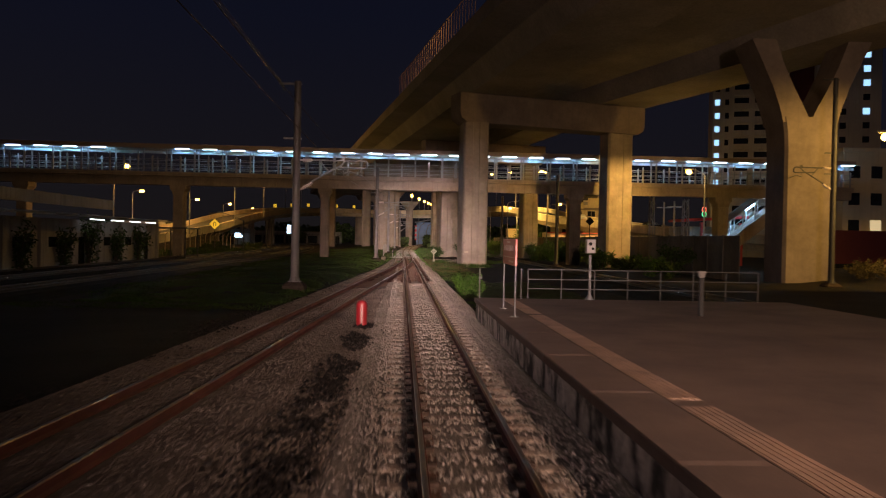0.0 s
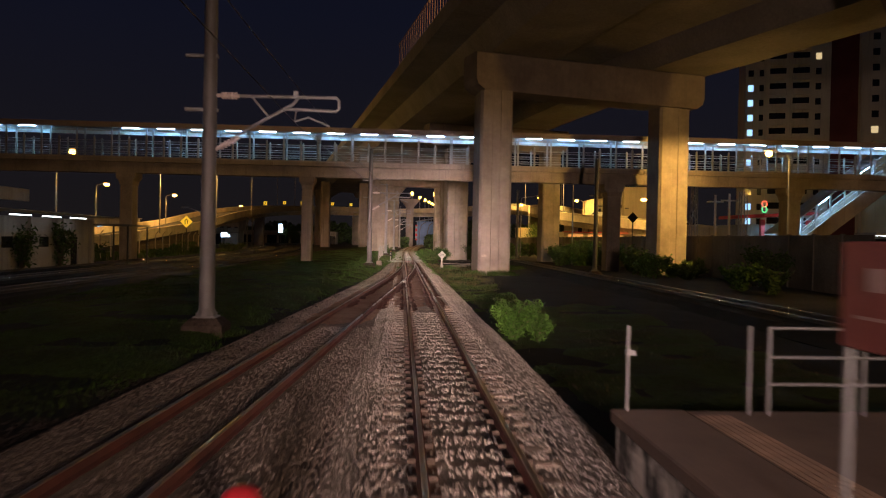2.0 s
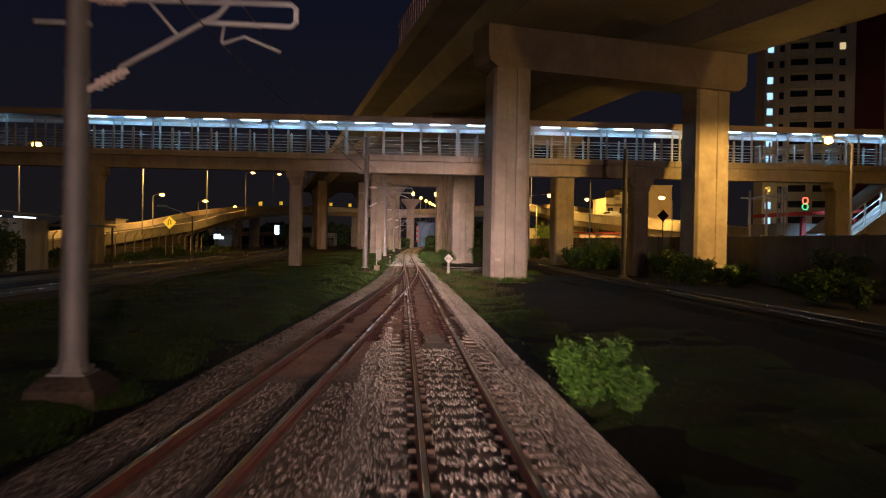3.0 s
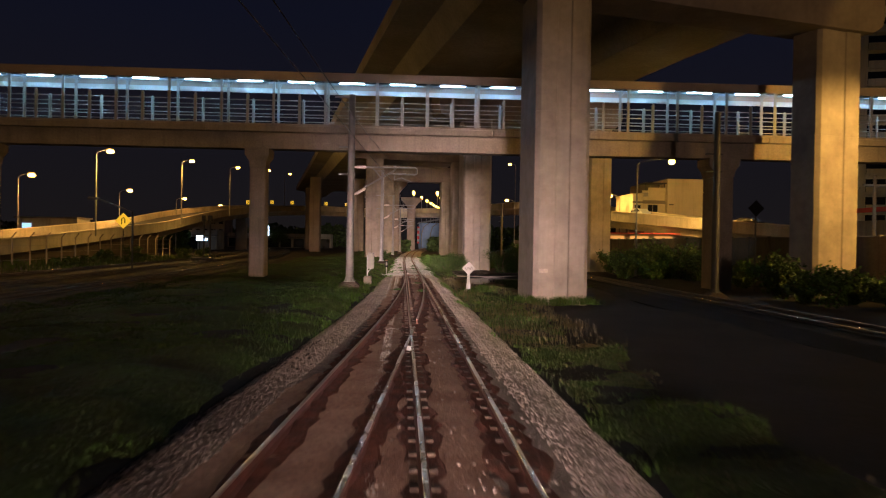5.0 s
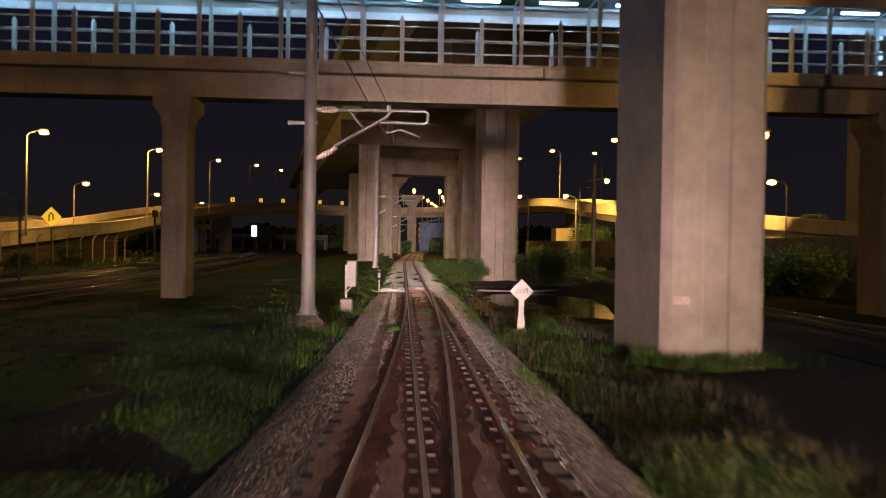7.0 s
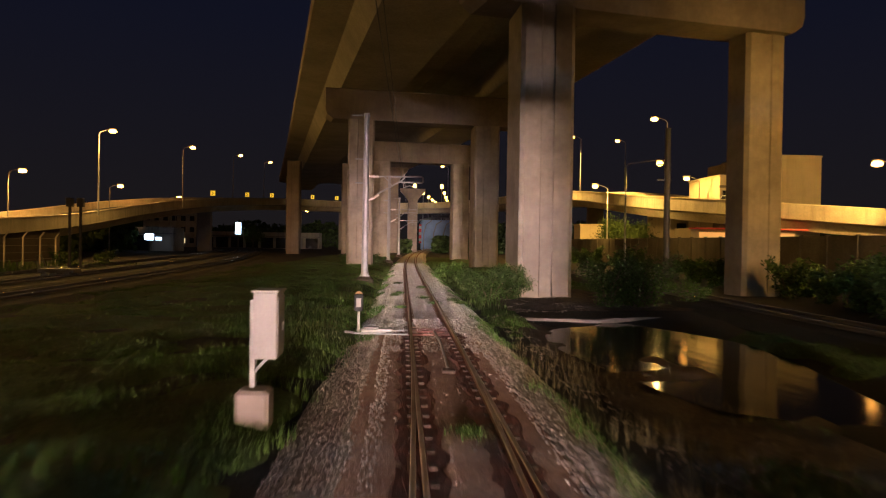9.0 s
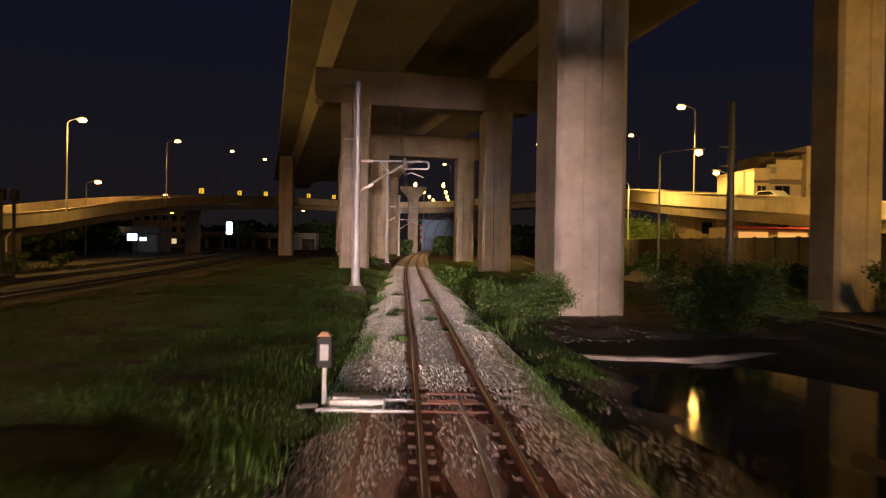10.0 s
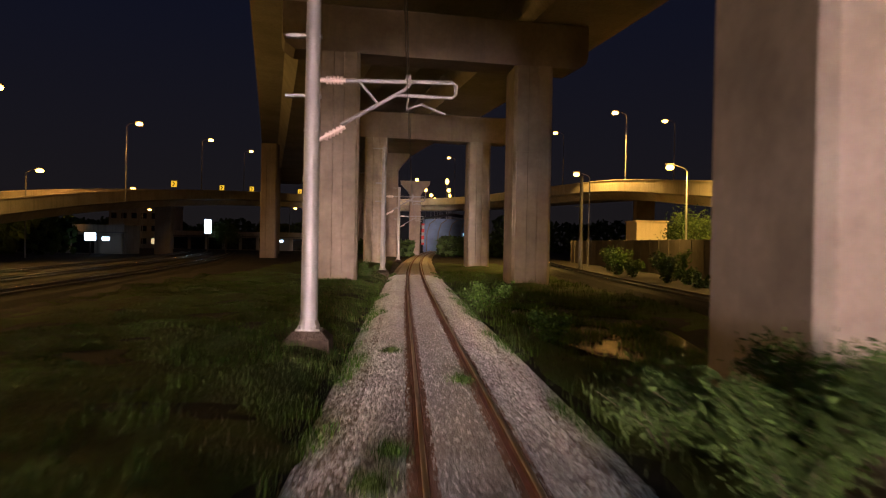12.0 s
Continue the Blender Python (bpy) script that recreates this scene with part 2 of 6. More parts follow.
wall_dark = surface("dark_boundary_wall", (0.15, 0.13, 0.11), 0.9, (0.09, 0.078, 0.065), 0.4, 10, 0.3, 0.25, streaks=0.4)
wall_red = surface("maroon_cladding", (0.11, 0.018, 0.02), 0.75, None, 0.3, 10, 0.2, 0.05)
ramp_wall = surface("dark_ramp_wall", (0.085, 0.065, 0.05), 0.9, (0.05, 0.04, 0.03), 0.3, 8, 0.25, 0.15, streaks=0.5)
tower_wall = surface("pale_tower_wall", (0.55, 0.52, 0.48), 0.85, (0.45, 0.42, 0.39), 0.2, 6, 0.15, 0.05, streaks=0.3)
tin_roof = surface("tin_roof", (0.10, 0.097, 0.096), 0.6, (0.065, 0.062, 0.06), 0.4, 20, 0.25, 0.1, metal=0.2)
asphalt = surface("asphalt", (0.05, 0.048, 0.045), 0.85, None, 0.3, 30, 0.3, 0.3)
window_dark = surface("dark_window_glass", (0.015, 0.016, 0.02), 0.12, None, 0.5, 20, 0.2, 0.0)
car_dark = surface("dark_car_paint", (0.02, 0.02, 0.022), 0.25, None, 0.5, 20, 0.1, 0.0)
car_white = surface("white_car_paint", (0.7, 0.7, 0.68), 0.3, None, 0.5, 20, 0.1, 0.0)
rubber = surface("rubber", (0.015, 0.015, 0.015), 0.85, None, 2, 30, 0.2, 0.0)
puddle_water = bpy.data.materials.new("still_water")
puddle_water.use_nodes = True
water_nodes = puddle_water.node_tree.nodes
water_bsdf = water_nodes["Principled BSDF"]
water_bsdf.inputs["Base Color"].default_value = (0.010, 0.009, 0.007, 1)
water_bsdf.inputs["Roughness"].default_value, water_bsdf.inputs["IOR"].default_value = 0.09, 1.2
water_bsdf.inputs["Specular IOR Level"].default_value = 0.09
ripple, ripple_bump = water_nodes.new("ShaderNodeTexNoise"), water_nodes.new("ShaderNodeBump")
ripple.inputs["Scale"].default_value = 4.5
ripple_bump.inputs["Strength"].default_value, ripple_bump.inputs["Distance"].default_value = 0.5, 0.025
puddle_water.node_tree.links.new(ripple.outputs["Fac"], ripple_bump.inputs["Height"])
puddle_water.node_tree.links.new(ripple_bump.outputs["Normal"], water_bsdf.inputs["Normal"])
fresh_stone = surface("fresh_ballast_stone", (0.45, 0.425, 0.415), 0.92, (0.32, 0.295, 0.285), 0.6, 60, 0.2, 0.0, island=0.42)
fresh_ballast = surface("fresh_ballast", (0.36, 0.33, 0.315), 0.95, (0.25, 0.225, 0.21), 0.9, 24, 0.55, 0.9, depth=0.05)
fence_paint = surface("orange_fence_paint", (0.36, 0.2, 0.11), 0.6, None, 1, 30, 0.2, 0.05)
turf_mat = surface("matted_turf", (0.040, 0.070, 0.014), 0.95, (0.034, 0.036, 0.013), 0.5, 11, 0.55, 1.0, depth=0.10)
dirt_fill = surface("rusty_dirt_fill", (0.29, 0.188, 0.14), 0.95, (0.19, 0.105, 0.072), 0.9, 14, 0.5, 0.9, depth=0.05)
rust_dirt = surface("rust_stained_dirt", (0.12, 0.042, 0.027), 0.95, (0.045, 0.024, 0.018), 2.2, 14, 0.5, 0.9, depth=0.05)
# shade put into the colour: galvanised steel of masts outside the headlamp beam
shaded_mast = surface("shaded_mast_steel", (0.15, 0.137, 0.134), 0.6, (0.11, 0.10, 0.096), 0.8, 40, 0.2, 0.08, metal=0.3, depth=0.003)
# grey, toned down well below white
cabinet_paint = surface("grey_cabinet_paint", (0.17, 0.15, 0.138), 0.55, (0.13, 0.114, 0.104), 1.2, 40, 0.15, 0.08, depth=0.002)
# near-black base colour for both the yard and side track beds
yard_bed = surface("near_black_ballast", (0.010, 0.009, 0.008), 0.95, (0.006, 0.0055, 0.005), 0.5, 18, 0.5, 0.6, depth=0.05)
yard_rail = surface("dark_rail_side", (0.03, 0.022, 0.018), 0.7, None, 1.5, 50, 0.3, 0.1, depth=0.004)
mud_mat = surface("wet_mud", (0.07, 0.05, 0.04), 0.9, (0.03, 0.022, 0.018), 0.9, 9, 0.5, 1.0, depth=0.06)
tactile_mat = surface("worn_tactile_tile", (0.44, 0.27, 0.19), 0.75, (0.26, 0.175, 0.135), 1.2, 40, 0.3, 0.2, depth=0.004, each=0.12)
blue_wall = surface("blue_painted_wall", (0.10, 0.16, 0.30), 0.7, (0.07, 0.11, 0.2), 0.3, 10, 0.25, 0.05)
red_awning = surface("red_awning", (0.5, 0.03, 0.03), 0.6, None, 0.5, 20, 0.2, 0.05)
shop_dim = glow("dim_shop_interior", (0.75, 0.7, 0.6), 0.01)
yard_head = surface("streaky_rail_head", (0.85, 0.82, 0.78), 0.13, (0.6, 0.55, 0.5), 0.15, 60, 0.15, 0.0, metal=0.9)
clod_mat = surface("stony_brown_dirt", (0.2, 0.16, 0.135), 0.95, (0.12, 0.094, 0.08), 1.4, 12, 0.6, 1.0, depth=0.06)
panel_paint = surface("blue_white_panel", (0.46, 0.48, 0.5), 0.5, None, 0.8, 30, 0.12, 0.0)
orange_sign = glow("orange_shop_light", (1.0, 0.42, 0.1), 0.7)
oily_mat = surface("oily_black_clods", (0.035, 0.028, 0.026), 0.9, (0.02, 0.017, 0.016), 2.0, 20, 0.4, 0.0, island=0.5)
fence_steel = surface("tarnished_tube_steel", (0.085, 0.08, 0.078), 0.6, None, 0.9, 40, 0.2, 0.05, metal=0.3)
dusty_stone = surface("dusty_brown_stone", (0.175, 0.14, 0.12), 0.92, (0.10, 0.08, 0.068), 0.6, 60, 0.3, 0.0, island=0.25)
rubble_stone = surface("muddy_rubble", (0.12, 0.095, 0.08), 0.92, (0.06, 0.05, 0.042), 0.9, 60, 0.3, 0.0, island=0.4)
neon_red = glow("red_neon", (1.0, 0.12, 0.06), 2.5)
neon_green = glow("green_neon", (0.1, 0.9, 0.35), 1.5)
white_lamp = glow("white_lamp_glass", (0.9, 0.95, 1.0), 3.0)
tube_glow = glow("fluorescent_tube", (0.34, 0.67, 1.0), 150.0)
sodium_glow = glow("sodium_lamp_glass", (1.0, 0.42, 0.07), 22.0)
sodium_far = glow("distant_sodium_lamp", (1.0, 0.45, 0.07), 14.0)
blue_window = glow("blue_lit_window", (0.35, 0.65, 1.0), 1.3)
warm_window = glow("warm_lit_window", (1.0, 0.75, 0.4), 0.6)
shop_glow = glow("lit_shop_sign", (0.55, 0.75, 1.0), 4.0)
# sign faces are no lamps; this emission paints in the lamplight on them
marker_glow = glow("yellow_sign_glow", (1.0, 0.55, 0.03), 0.8)

# ---- ground ----
def track_x(y):
    """The middle of the main track: straight, then bending gently to the right."""
    return 0.0 if y < 130 else 2.2e-4 * (y - 130) ** 2


def branch_x(y):
    """The middle of the branch that joins at the turnout."""
    if y >= 98:
        return 0.0
    return -1.07 * ((98 - y) / 36) ** 2.19 if y > 62 else -1.07 - 0.067 * (62 - y)


def right_x(y):
    return 12.9 + 1.6 * max(0.0, (40 - y) / 40) ** 1.5 + 5.5e-4 * max(0.0, y - 105) ** 2


def ground_z(x, y):
    z = -0.42 + 0.10 * noise.noise((x * 0.16, y * 0.16, 0.3)) + 0.04 * noise.noise((x * 0.7, y * 0.7, 4.0))
    if -14 < x < -1.5 and y > 34:  # the grassy rise beside the track
        rim = (min(branch_x(y) - 2.2 if y < 92 else 9, track_x(y) - 1.9) - x) / 1.2
        z += 0.28 * min(1.0, (y - 34) / 8) * min(1.0, (x + 14) / 4) * min(1.0, max(0.0, rim))
    for cx, cy, rx, ry in ((6.2, 95.6, 3.4, 9.6), (4.4, 63.8, 0.8, 1.3), (5.8, 130.0, 3.0, 10.0)):  # hollows that hold water
        if abs(x - cx) < rx and abs(y - cy) < ry:
            z -= (0.36 + 0.42 * noise.noise((x * 0.3, y * 0.3, 2.2))) * (1 - ((x - cx) / rx) ** 4) * (1 - ((y - cy) / ry) ** 4)
    if x > 24 and 30 < y < 75:  # spoil heap under the leaning-armed pier
        z += 0.9 * math.exp(-((x - 32) ** 2 + (y - 57) ** 2) / 14)
    return z


def make_ground():
    near_x = [i * 1.0 for i in range(-50, 2)] + [1.5 + i * 0.5 for i in range(25)] + [i * 1.0 for i in range(14, 51)]
    near_y = [i * 1.0 for i in range(-40, 261)]
    xs = [-3000, -900, -300, -140, -80] + near_x + [80, 140, 300, 900, 3000]
    ys = [-3000, -600, -150, -70] + near_y + [290, 340, 450, 800, 3500]
    vs = [(x, y, ground_z(x, y)) for y in ys for x in xs]
    n = len(xs)
    fs = [(j * n + i, j * n + i + 1, (j + 1) * n + i + 1, (j + 1) * n + i) for j in range(len(ys) - 1) for i in range(n - 1)]
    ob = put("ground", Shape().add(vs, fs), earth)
    ob.data.polygons.foreach_set("use_smooth", [True] * len(fs))
    return tagged(ob, "dark trampled earth and low weeds beside the tracks", "ground", kind="structure")


ground = make_ground()


def span(y0, y1, step, fx, z=0.0):
    n = max(2, int((y1 - y0) / step) + 1)
    return [(fx(y0 + (y1 - y0) * i / (n - 1)), y0 + (y1 - y0) * i / (n - 1), z) for i in range(n)]


def bed(name, fx, y0, y1, top, foot, z, material, label):
    s = Shape().sweep([(-foot, -0.62), (-foot, -0.44), (-top, z), (top, z), (foot, -0.44), (foot, -0.62)], span(y0, y1, 4, fx))
    return tagged(put(name, s, material), label, "ballast bed", kind="structure")


bed("ballast_bed_main", track_x, -40, 330, 1.5, 2.05, -0.185, ballast_mat, "grey crushed stone ballast under the main track")
bed("ballast_bed_branch", lambda y: branch_x(y) - 0.15, -40, 92, 1.6, 2.15, -0.189, clod_mat, "dusty grey ballast under the branch track")
bed("ballast_bed_right", right_x, -40, 330, 1.5, 2.4, -0.2, yard_bed, "near-black ballast under the far side track")
tagged(put("ballast_bed_between", Shape().sweep([(-1.2, -0.5), (-1.2, -0.2), (1.2, -0.2), (1.2, -0.5)], [(-1.9, -40, -0.03), (-1.9, 20, -0.03), (-1.3, 45, -0.03)]), clod_mat), "trodden brown gravel between the two tracks", "gravel", kind="structure")


def dirt_sheet(name, fx, x0, x1, y0, y1, label):
    """Packed dirt whose uneven top hides the sleepers in patches."""
    step, vs, nx, ny = 0.12, [], int((x1 - x0) / 0.12) + 1, int((y1 - y0) / 0.12) + 1
    for j in range(ny):
        for k in range(nx):
            u, y = x0 + k * step, y0 + j * step
            z = -0.152 + 0.022 * noise.noise((u * 1.7, y * 1.1, 1.0)) + 0.010 * noise.noise((u * 6, y * 5, 6.0))
            edge = min(u - x0, x1 - u) / 0.3
            if edge < 1:
                z -= 0.05 * (1 - edge)
            z -= 0.12 * max(0.0, 1 - (y - y0) / 4, 1 - (y1 - y) / 4)
            vs.append((fx(y) + u, y, z))
    fs = [(j * nx + k, j * nx + k + 1, (j + 1) * nx + k + 1, (j + 1) * nx + k) for j in range(ny - 1) for k in range(nx - 1)]
    ob = put(name, Shape().add(vs, fs), dirt_fill)
    ob.data.polygons.foreach_set("use_smooth", [True] * len(fs))
    return tagged(ob, label, "ballast bed", kind="structure")


dirt_sheet("dirt_fill", lambda y: branch_x(y) * 0.5, -1.45, 1.25, 43, 101, "rust-brown and tan dirt packed round the turnout rails")
dirt_sheet("dirt_fill_branch", branch_x, -1.25, 0.9, 38, 60, "tan dirt packed round the branch rails")
for side in (-0.53, 0.53):
    dust = Shape().sweep([(-0.17, -0.3), (-0.17, -0.176), (0.17, -0.176), (0.17, -0.3)], span(-30, 46, 4, lambda y: side))
    dust.sweep([(-0.2, -0.3), (-0.2, -0.150), (-0.08, -0.138), (0.08, -0.138), (0.2, -0.150), (0.2, -0.3)], [(side, 99.5, -0.03)] + span(101, 330, 4, lambda y: track_x(y) + side))
    tagged(put("rust_dust", dust, rust_ballast), "rust dust on the ballast along a rail", "ballast bed", kind="structure")
crib = Shape().sweep([(-1.5, -0.3), (-1.3, -0.158), (-0.62, -0.146), (0.62, -0.146), (1.3, -0.158), (1.5, -0.3)], [(0, 96, -0.12), (0, 99.5, -0.012)] + span(102, 330, 4, track_x))
tagged(put("ballast_crib", crib, fresh_ballast), "pale grey ballast that covers the sleepers", "ballast bed", kind="structure")


for fx in (lambda y: 0.53, lambda y: -0.53, lambda y: branch_x(y) + 0.53, lambda y: branch_x(y) - 0.53):
    step, vs, cols = 0.3, [], (-0.44, -0.26, -0.08, 0.08, 0.26, 0.44)
    for j in range(200):
        y = 43.5 + j * step
        swell = 0.03 * noise.noise((fx(y) * 3, y * 1.3, 4.0)) + 0.02 * noise.noise((fx(y) * 9, y * 4, 1.0))
        wide = 0.8 + 0.25 * noise.noise((fx(y) * 2, y * 0.7, 9.0)) + random.uniform(-0.22, 0.22)
        for u in cols:
            vs.append((fx(y) + u * wide, y, (-0.215 if abs(u) > 0.4 else -0.130) + swell - 0.1 * max(0.0, 1 - j / 8, 1 - (199 - j) / 24)))
    fs = [(j * 6 + k, j * 6 + k + 1, j * 6 + k + 7, j * 6 + k + 6) for j in range(199) for k in range(5)]
    tagged(put("rust_dirt", Shape().add(vs, fs), rust_dirt), "dark rust-red dirt heaped along a turnout rail", "ballast bed", kind="structure")


def turf(name, x0, x1, y0, y1, inner, label):
    """A lumpy sheet of matted turf over the ground."""
    step, vs, nx = 0.5, [], int((x1 - x0) / 0.5) + 1
    ny = int((y1 - y0) / step) + 1
    for j in range(ny):
        for k in range(nx):
            x, y = x0 + k * step, y0 + j * step
            lump = 0.24 * noise.noise((x * 0.5, y * 0.5, 2.0)) + 0.10 * noise.noise((x * 1.3, y * 1.3, 9.0)) + 0.02
            e = min(inner(x, y), x - x0, x1 - x, y - y0, y1 - y)
            vs.append((x, y, ground_z(x, y) + (lump + 0.05 if e > 0.3 else -0.25 + e * 0.6)))
    fs = [(j * nx + k, j * nx + k + 1, (j + 1) * nx + k + 1, (j + 1) * nx + k) for j in range(ny - 1) for k in range(nx - 1)]
    ob = put(name, Shape().add(vs, fs), turf_mat)
    ob.data.polygons.foreach_set("use_smooth", [True] * len(fs))
    return tagged(ob, label, "turf", kind="structure")


def mud_edge(x, y):
    """Inside the muddy bank between the ballast and the puddle."""
    return min(x - 2.35, 6.3 + 0.8 * noise.noise((x, y * 0.4, 6.0)) - x, y - 82, 103.4 - y + 1.2 * noise.noise((x * 0.7, y, 3.0)))


def left_edge(x, y):
    return min(branch_x(y) - 2.0 if y < 92 else 9, track_x(y) - 1.75) + 0.35 * noise.noise((x, y * 0.8, 3.0)) - x


def right_edge(x, y):
    e = x - track_x(y) - 1.78 + 0.4 * noise.noise((x, y * 0.8, 5.0))
    if y < 88:
        e = min(e, (4.6 if y > 50 else 8.5) + 0.6 * noise.noise((x, y * 0.5, 8.0)) - x)
    if 100 < y < 119 and x > 3.5:
        e = min(e, noise.noise((x * 0.6, y * 0.4, 51.0)) * 2 - 0.7)
    if 84 < y < 102 and x < 6.5:
        e = min(e, noise.noise((x * 0.5, y * 0.25, 31.0)) * 3 - 0.4)
    for cx, cy, rx, ry in ((6.2, 96.2, 2.5, 7.2), (4.4, 63.8, 0.6, 1.0), (5.8, 130.0, 2.2, 8.6)):
        e = min(e, (math.hypot((x - cx) / rx, (y - cy) / ry) - 1) * rx + 0.5 * noise.noise((x * 0.6, y * 0.6, 12.0)))
    return e


sheet = turf("mud_bank", 2, 8, 80, 105, mud_edge, "wet red-brown mud with stones beside the puddle")
sheet.data.materials[0] = mud_mat
sheet = turf("mud_flat", 2, 12, 106, 122, lambda x, y: min(x - 2.6 + 0.5 * noise.noise((x, y * 0.6, 8.0)), y - 106.9, 121 - y, 11.6 - x), "trampled brown mud round the foot of a pier")
sheet.data.materials[0] = mud_mat
turf("turf_left", -14, -1.5, 33, 200, left_edge, "matted green turf on the rise beside the track")
turf("turf_right", 1.5, 11.5, 30, 200, right_edge, "matted green turf on the verge under the viaduct")


# ---- tracks ----
RAIL = [(-0.062, -0.145), (0.062, -0.145), (0.062, -0.132), (0.012, -0.115), (0.012, -0.045), (0.030, -0.036), (0.030, -0.014), (0.020, -0.008), (-0.020, -0.008), (-0.030, -0.014), (-0.030, -0.036), (-0.012, -0.045), (-0.012, -0.115), (-0.062, -0.132)]
HEAD = [(-0.031, -0.016), (0.031, -0.016), (0.029, -0.008), (0.022, -0.001), (0.011, 0.0018), (0.0, 0.0025), (-0.011, 0.0018), (-0.022, -0.001), (-0.029, -0.008)]


def rail(parent, path, head_material, web_material=None):
    one = part("rail", Shape().sweep(RAIL, path), web_material or rail_rust, parent)
    part("rail_head", Shape().sweep(HEAD, path), head_material, one, smooth=True)
    return one


def sleeper_mesh(length, width, material, waist):
    s = Shape()
    rows = []
    for u, drop, wide in ((-0.5, 0.0, 0.9), (-0.28, 0.0, 1.0), (-0.12, waist, 0.86), (0.12, waist, 0.86), (0.28, 0.0, 1.0), (0.5, 0.0, 0.9)):
        h, x = width / 2 * wide, u * length
        rows.append([(x, -h, -0.30), (x, h, -0.30), (x, h, -0.175 - drop), (x, h - 0.02, -0.15 - drop), (x, -h + 0.02, -0.15 - drop), (x, -h, -0.175 - drop)])
    me = s.loft(rows).mesh("sleeper")
    me.materials.append(material)
    return me


main_track = tagged(thing("main_track", 0, 0, 0, "rusty metre-gauge track with pale concrete sleepers in grey ballast", "railway track", kind="structure"))
for side in (-0.53, 0.53):
    rail(main_track, span(-30, 46, 4, lambda y: side), rail_top)
    rail(main_track, span(46, 64 if side < 0 else 70, 4, lambda y: side), rail_shiny)
    rail(main_track, span(64 if side < 0 else 70, 330, 4, lambda y: track_x(y) + side), rail_top)
branch_track = tagged(thing("branch_track", 0, 0, 0, "rusty branch track curving into the turnout", "railway track", kind="structure"))
for side in (-0.53, 0.53):
    rail(branch_track, span(-30, 40, 4, lambda y: branch_x(y) + side), rail_top)
    rail(branch_track, span(40, 63.6 if side > 0 else 95, 2, lambda y: branch_x(y) + side), rail_shiny if side > 0 else rail_top)
rail(branch_track, span(65.5, 93, 2, lambda y: branch_x(y) + 0.53), rail_top)
side_track = tagged(thing("side_track", 0, 0, 0, "dark side track beyond the viaduct piers", "railway track", kind="structure"))
for side in (-0.53, 0.53):
    rail(side_track, span(-30, 330, 6, lambda y: right_x(y) + side, -0.02), yard_head, yard_rail)


def far_left_x(y):
    return -16.2 - 2.2e-4 * max(0.0, y - 90) ** 2 * 3.0 if y > 90 else -16.2 - 0.02 * (90 - y)


for n, off in enumerate((0.0, -4.2, -8.4)):
    tr = thing("yard_track", 0, 0, 0, "dark running track with rails polished by trains, catching lamplight", "railway track", "yard tracks", "structure")
    fx = lambda y: far_left_x(y) + off
    s = Shape().sweep([(-2.3, -0.62), (-2.3, -0.5), (-1.5, -0.27), (1.5, -0.27), (2.3, -0.5), (2.3, -0.62)], span(-30, 250, 6, fx))
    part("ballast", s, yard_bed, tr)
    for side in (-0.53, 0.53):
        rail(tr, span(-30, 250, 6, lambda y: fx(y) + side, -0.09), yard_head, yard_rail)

# ---- platform ----
platform = tagged(thing("platform", 0, 0, 0, "low concrete station platform with brown paving and a stained side wall", "platform", kind="structure"))
part("platform_wall", Shape().box(1.64, 2.0, -30, 27.42, -0.6, 0.26).box(2.0, 11.9, 27.1, 27.42, -0.6, 0.26), platform_side, platform, "whitewashed wall with black mould runs")
part("paving", Shape().box(2.42, 11.9, -30, 27.42, 0.2, 0.396), platform_top, platform)
for i in range(19):
    y0 = -29.6 + 3.0 * i
    part("coping", Shape().box(1.58, 2.414, y0, y0 + 2.985 if i < 18 else 27.46, 0.255, 0.404, bevel=0.018), platform_top, platform)
tile = Shape().box(0, 0.40, 0, 0.395, 0.39, 0.402)
for k in range(5):
    tile.box(0.03 + k * 0.075, 0.065 + k * 0.075, 0.01, 0.385, 0.401, 0.408)
tile_me = tile.mesh("tactile_tile")
for k in range(92):
    if random.random() > 0.03 or k < 40:
        part("tactile_tile", tile_me, tactile_mat, platform).location = (2.43 + 0.01 * random.random(), -9.6 + 0.4 * k, 0)

# ---- viaduct ----
viaduct = tagged(thing("viaduct", 0, 0, 0, "broad grey concrete road viaduct of two box girders", "viaduct", kind="structure"))


def girder_profile(w):
    h = w / 2
    right = [(2.9, 0.0), (3.9, 1.75), (h - 0.05, 2.08), (h, 2.1), (h, 3.35), (h - 0.22, 3.35), (h - 0.32, 2.45)]
    return right + [(-x, z) for x, z in reversed(right)]


def smooth_line(points, step=4.0):
    """A rounded path through (y, x) pairs."""
    ys = np.array([p[0] for p in points], float)
    xs = np.array([p[1] for p in points], float)
    out = []
    m = np.gradient(xs, ys)
    y = ys[0]
    while y <= ys[-1]:
        i = min(max(int(np.searchsorted(ys, y, side="right")) - 1, 0), len(ys) - 2)
        h = ys[i + 1] - ys[i]
        t = (y - ys[i]) / h
        x = (2 * t**3 - 3 * t**2 + 1) * xs[i] + (t**3 - 2 * t**2 + t) * h * m[i] + (3 * t**2 - 2 * t**3) * xs[i + 1] + (t**3 - t**2) * h * m[i + 1]
        out.append((float(x), float(y)))
        y += step
    return out


